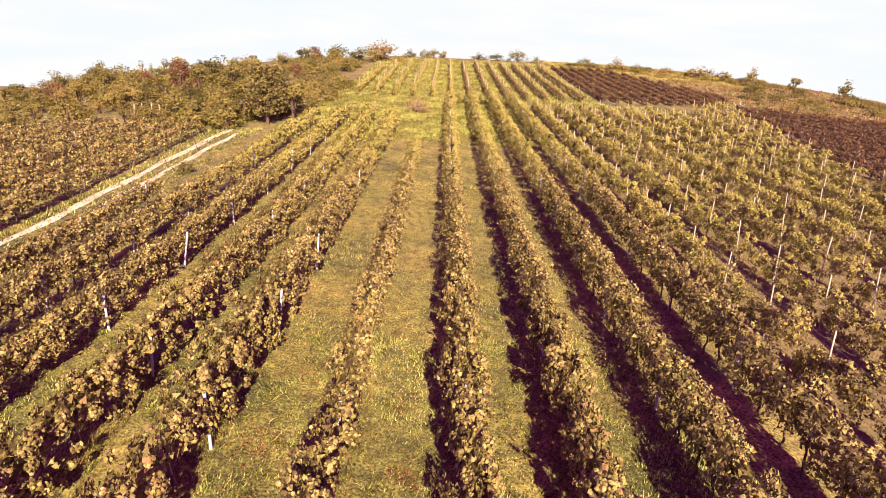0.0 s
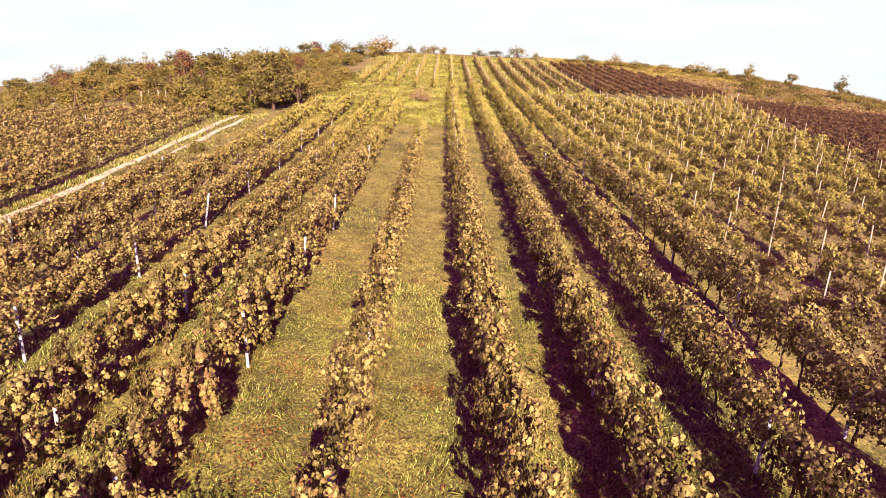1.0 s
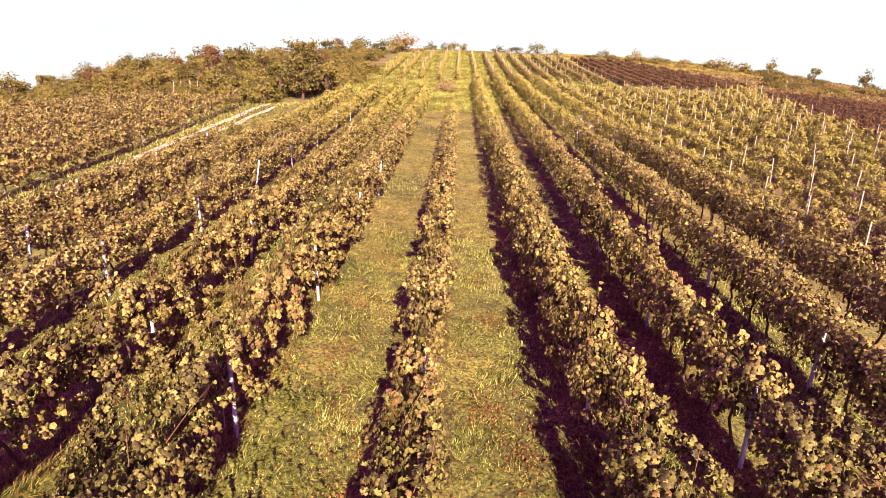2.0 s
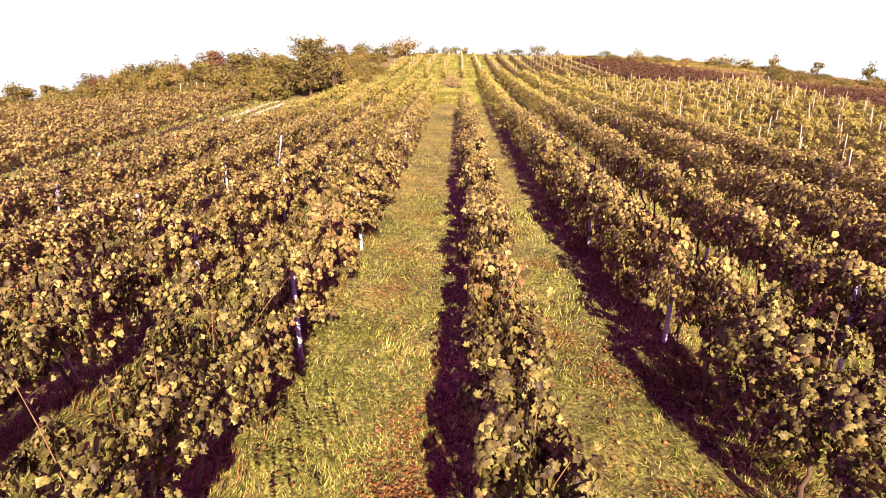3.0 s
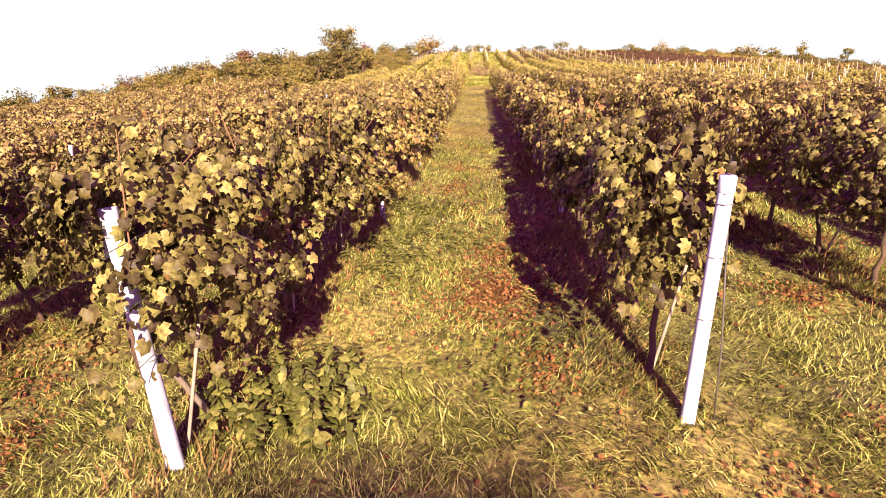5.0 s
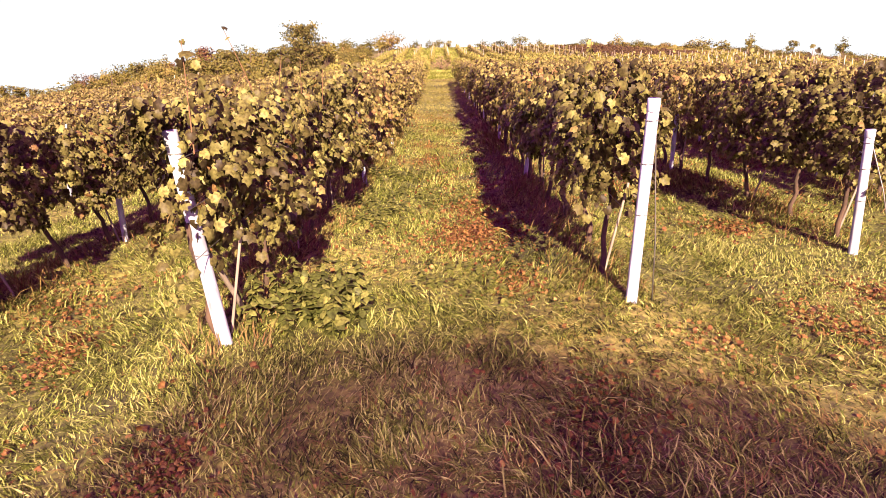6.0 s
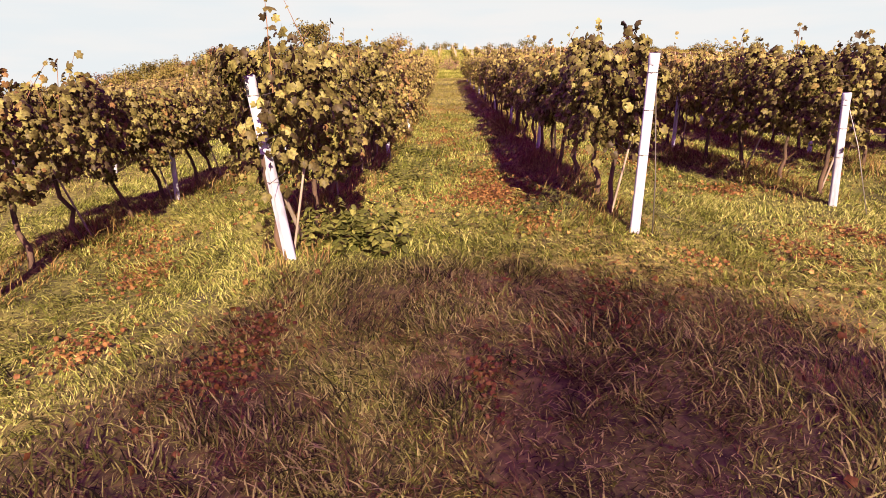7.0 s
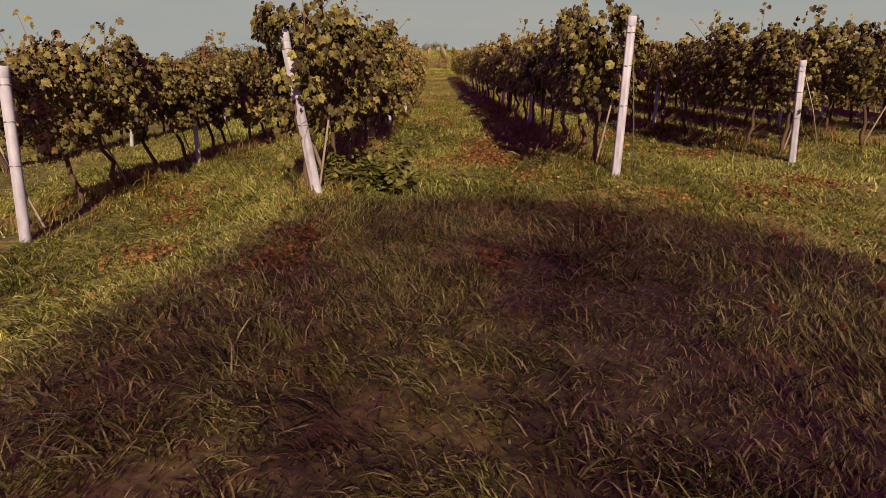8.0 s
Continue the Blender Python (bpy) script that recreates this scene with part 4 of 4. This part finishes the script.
grass(38, 110, 82, 140, 6, 0.35, 0.18, M_RUST, blade=BLADE_FAR)
grass(12.5, 32, 30, 80, 40, 0.25, 0.06, M_GRASS, blade=BLADE_FAR)
grass(10.8, 30, 6, 32, 70, 0.2, 0.03, M_GRASS_MID, blade=BLADE_FAR)
grass(10.8, 30, 6, 40, 40, 0.2, 0.03, M_STRAW, blade=BLADE_FAR)
grass(22, 60, 118, 146, 25, 0.35, 0.16, M_THIN, blade=BLADE_FAR)
grass(-6, 5, -7.2, 4, 70, 0.13, 0.007, M_STRAW, lean=1.2)


def foot_grass():
    """Taller dry grass left standing under the trellises."""
    for xr, bend, reach, y0, y1 in VINES[3:8]:
        for a in range(4):
            ya, yb = y0 + a * (14.0 - y0) / 4, y0 + (a + 1) * (14.0 - y0) / 4
            xm = float(row_x(xr, bend, reach, 0.5 * (ya + yb)))
            grass(xm - 0.4, xm + 0.4, ya, yb, 260, 0.3, 0.011, M_STRAW, lean=0.55)


foot_grass()


def leaf_litter(x, y, r, n, size=0.03):
    """A drift of fallen vine leaves."""
    n = int(n * 6)
    q = rng.normal(0, 0.42, (n, 2)) * r * np.where(rng.random(n) < 0.3, 2.0, 1.0)[:, None] * (rng.uniform(0.6, 1.0), rng.uniform(0.9, 1.5))
    turn = rng.uniform(-0.9, 0.9)
    q = q @ np.array([[math.cos(turn), math.sin(turn)], [-math.sin(turn), math.cos(turn)]])
    xs, ys = x + q[:, 0] * 0.75, y + q[:, 1]
    pos = np.stack([xs, ys, height(xs, ys) + rng.uniform(0.0, 0.06, n)], -1)
    nor = rng.normal(0, 1.0, (n, 3)) + (0, -0.2, 0.9)
    tip = np.stack([rng.normal(size=n), rng.normal(size=n), rng.normal(0, 0.25, n)], -1)
    ob = mesh_object("fallen_leaves", *spread(LEAF_NEAR if y < 4 else LEAF_MID, pos, tip, nor, size * rng.uniform(0.6, 1.4, n)), M_LITTER)
    return tagged(ob, "drift of rust-red fallen vine leaves in the grass", "fallen leaves", kind="stuff")


for x, y, r, n in [(-0.95, 2.1, 0.9, 330), (-0.9, 3.6, 0.8, 120), (-0.7, 5.2, 0.7, 60), (1.8, -0.8, 0.5, 60), (-4.6, -0.6, 0.6, 90), (-2.9, -2.6, 0.4, 60), (-0.4, -2.1, 0.6, 80), (-1.4, -3.2, 0.25, 22),
                   (-3.0, -3.1, 0.4, 50), (1.2, 6.4, 0.7, 120), (1.8, 5.0, 0.6, 80), (-1.6, 8.4, 0.8, 80), (-1.3, 6.2, 0.5, 40), (-1.5, 10.8, 0.9, 50), (1.5, 9.9, 0.6, 60), (4.4, 6.9, 0.8, 100), (2.6, -0.3, 0.6, 60),
                   (0.7, -1.2, 0.5, 25), (-5.2, 0.6, 0.6, 60), (-0.6, 0.4, 0.5, 50), (1.2, 12.5, 0.7, 50), (-1.2, 14.0, 0.9, 40), (0.9, 16.5, 0.8, 40), (-4.2, -2.4, 0.5, 40), (2.3, 2.2, 0.5, 70), (3.6, 4.6, 0.6, 60)]:
    leaf_litter(x, y, r, n)


def stray_leaves(x0, x1, y0, y1, n):
    """Single fallen leaves scattered down a lane, thicker in patches."""
    x, y = rng.uniform(x0, x1, n), rng.uniform(y0, y1, n)
    k = rng.random(n) < np.clip(0.35 + 0.9 * wave(x * 1.1 + 5, y * 0.6), 0.05, 1)
    x, y = x[k], y[k]
    n = len(x)
    pos = np.stack([x, y, height(x, y) + rng.uniform(0.01, 0.07, n)], -1)
    ob = mesh_object("fallen_leaves", *spread(LEAF_MID, pos, rng.normal(size=(n, 3)) * (1, 1, 0.3), rng.normal(0, 0.8, (n, 3)) + (0, -0.2, 0.9), 0.045 * rng.uniform(0.6, 1.4, n)), M_LITTER)
    return tagged(ob, "scattered brown fallen vine leaves in the grass lane", "fallen leaves", kind="stuff")


stray_leaves(-2.6, -0.3, 0.5, 24, 2300)
stray_leaves(0.5, 2.2, 1.0, 24, 1500)
stray_leaves(-5.4, -3.4, 1.0, 20, 1000)
stray_leaves(2.9, 4.7, 2.0, 18, 1500)
stray_leaves(-4.5, 2.6, -6.5, -0.8, 500)


def weeds(name, x, y, rx, ry, n, tall, size, label):
    """Leafy plants: whorls of pointed leaves up short stems."""
    xs, ys = x + rng.normal(0, 0.5, n) * rx, y + rng.normal(0, 0.5, n) * ry
    zs = height(xs, ys)
    pos, tip, nor, sz = [], [], [], []
    for k in range(n):
        th = tall * rng.uniform(0.5, 1.2)
        for lv in range(5):
            a0 = rng.uniform(0, 6.28)
            for j in range(3):
                a = a0 + j * 2.09 + rng.normal(0, 0.2)
                pos.append((xs[k], ys[k], zs[k] + th * (0.25 + 0.19 * lv)))
                tip.append((math.cos(a), math.sin(a), rng.uniform(-0.5, 0.15)))
                nor.append((0.3 * math.cos(a), 0.3 * math.sin(a), 1.0))
                sz.append(size * (1.15 - 0.13 * lv) * rng.uniform(0.8, 1.2))
    ob = mesh_object(name, *spread(LEAF_OVAL, np.array(pos), np.array(tip), np.array(nor), np.array(sz)), M_NETTLE)
    return tagged(ob, label, "weeds", kind="stuff")


def nettle(seed):
    """One nettle: a short stem with whorls of pointed leaves."""
    r = np.random.default_rng(seed)
    th = tagged(new("nettle"), "leafy green nettle beside a white end post", "nettle", "patch of nettles")
    h = 0.3 * r.uniform(0.8, 1.2)
    mesh_object("stem", *tube([(0, 0, -0.03), (0.01, 0.0, h * 0.5), (0.02, 0.01, h)], [0.005, 0.004, 0.002], 4), M_NETTLE, th)
    pos, tip, nor, sz = [], [], [], []
    for lv in range(5):
        a0 = r.uniform(0, 6.28)
        for j in range(4):
            a = a0 + j * 1.57 + r.normal(0, 0.5)
            pos.append((0.004 * lv + r.normal(0, 0.012), 0.002 * lv + r.normal(0, 0.012), h * (0.25 + 0.185 * lv + r.normal(0, 0.06))))
            tip.append((math.cos(a), math.sin(a), r.uniform(-0.9, 0.35)))
            nor.append((0.4 * math.cos(a) + r.normal(0, 0.35), 0.4 * math.sin(a) - 0.3 + r.normal(0, 0.35), 1.0))
            sz.append(0.105 * (1.15 - 0.1 * lv) * r.uniform(0.65, 1.25))
    mesh_object("leaves", *spread(LEAF_OVAL, np.array(pos), np.array(tip), np.array(nor), np.array(sz)), M_NETTLE, th)
    return th


NETTLES = [nettle(80 + k) for k in range(5)]
patch_rng = np.random.default_rng(12)
for k in range(72):
    x, y = -2.47 + 0.27 * patch_rng.normal(), -0.45 + 0.25 * patch_rng.normal()
    plant(NETTLES[k % 5], x, y, rng.uniform(0.7, 1.2))
weeds("weeds", -2.15, 6.2, 0.7, 0.5, 40, 0.2, 0.08, "low leafy weeds in the grass lane")
weeds("weeds", -2.2, 3.6, 0.5, 1.4, 60, 0.22, 0.08, "low leafy weeds at the foot of the vines")
weeds("weeds", -1.2, 0.2, 0.8, 0.8, 30, 0.12, 0.07, "low leafy weeds in the grass lane")
weeds("weeds", -1.0, 4.4, 0.6, 1.0, 26, 0.12, 0.07, "low leafy weeds in the grass lane")
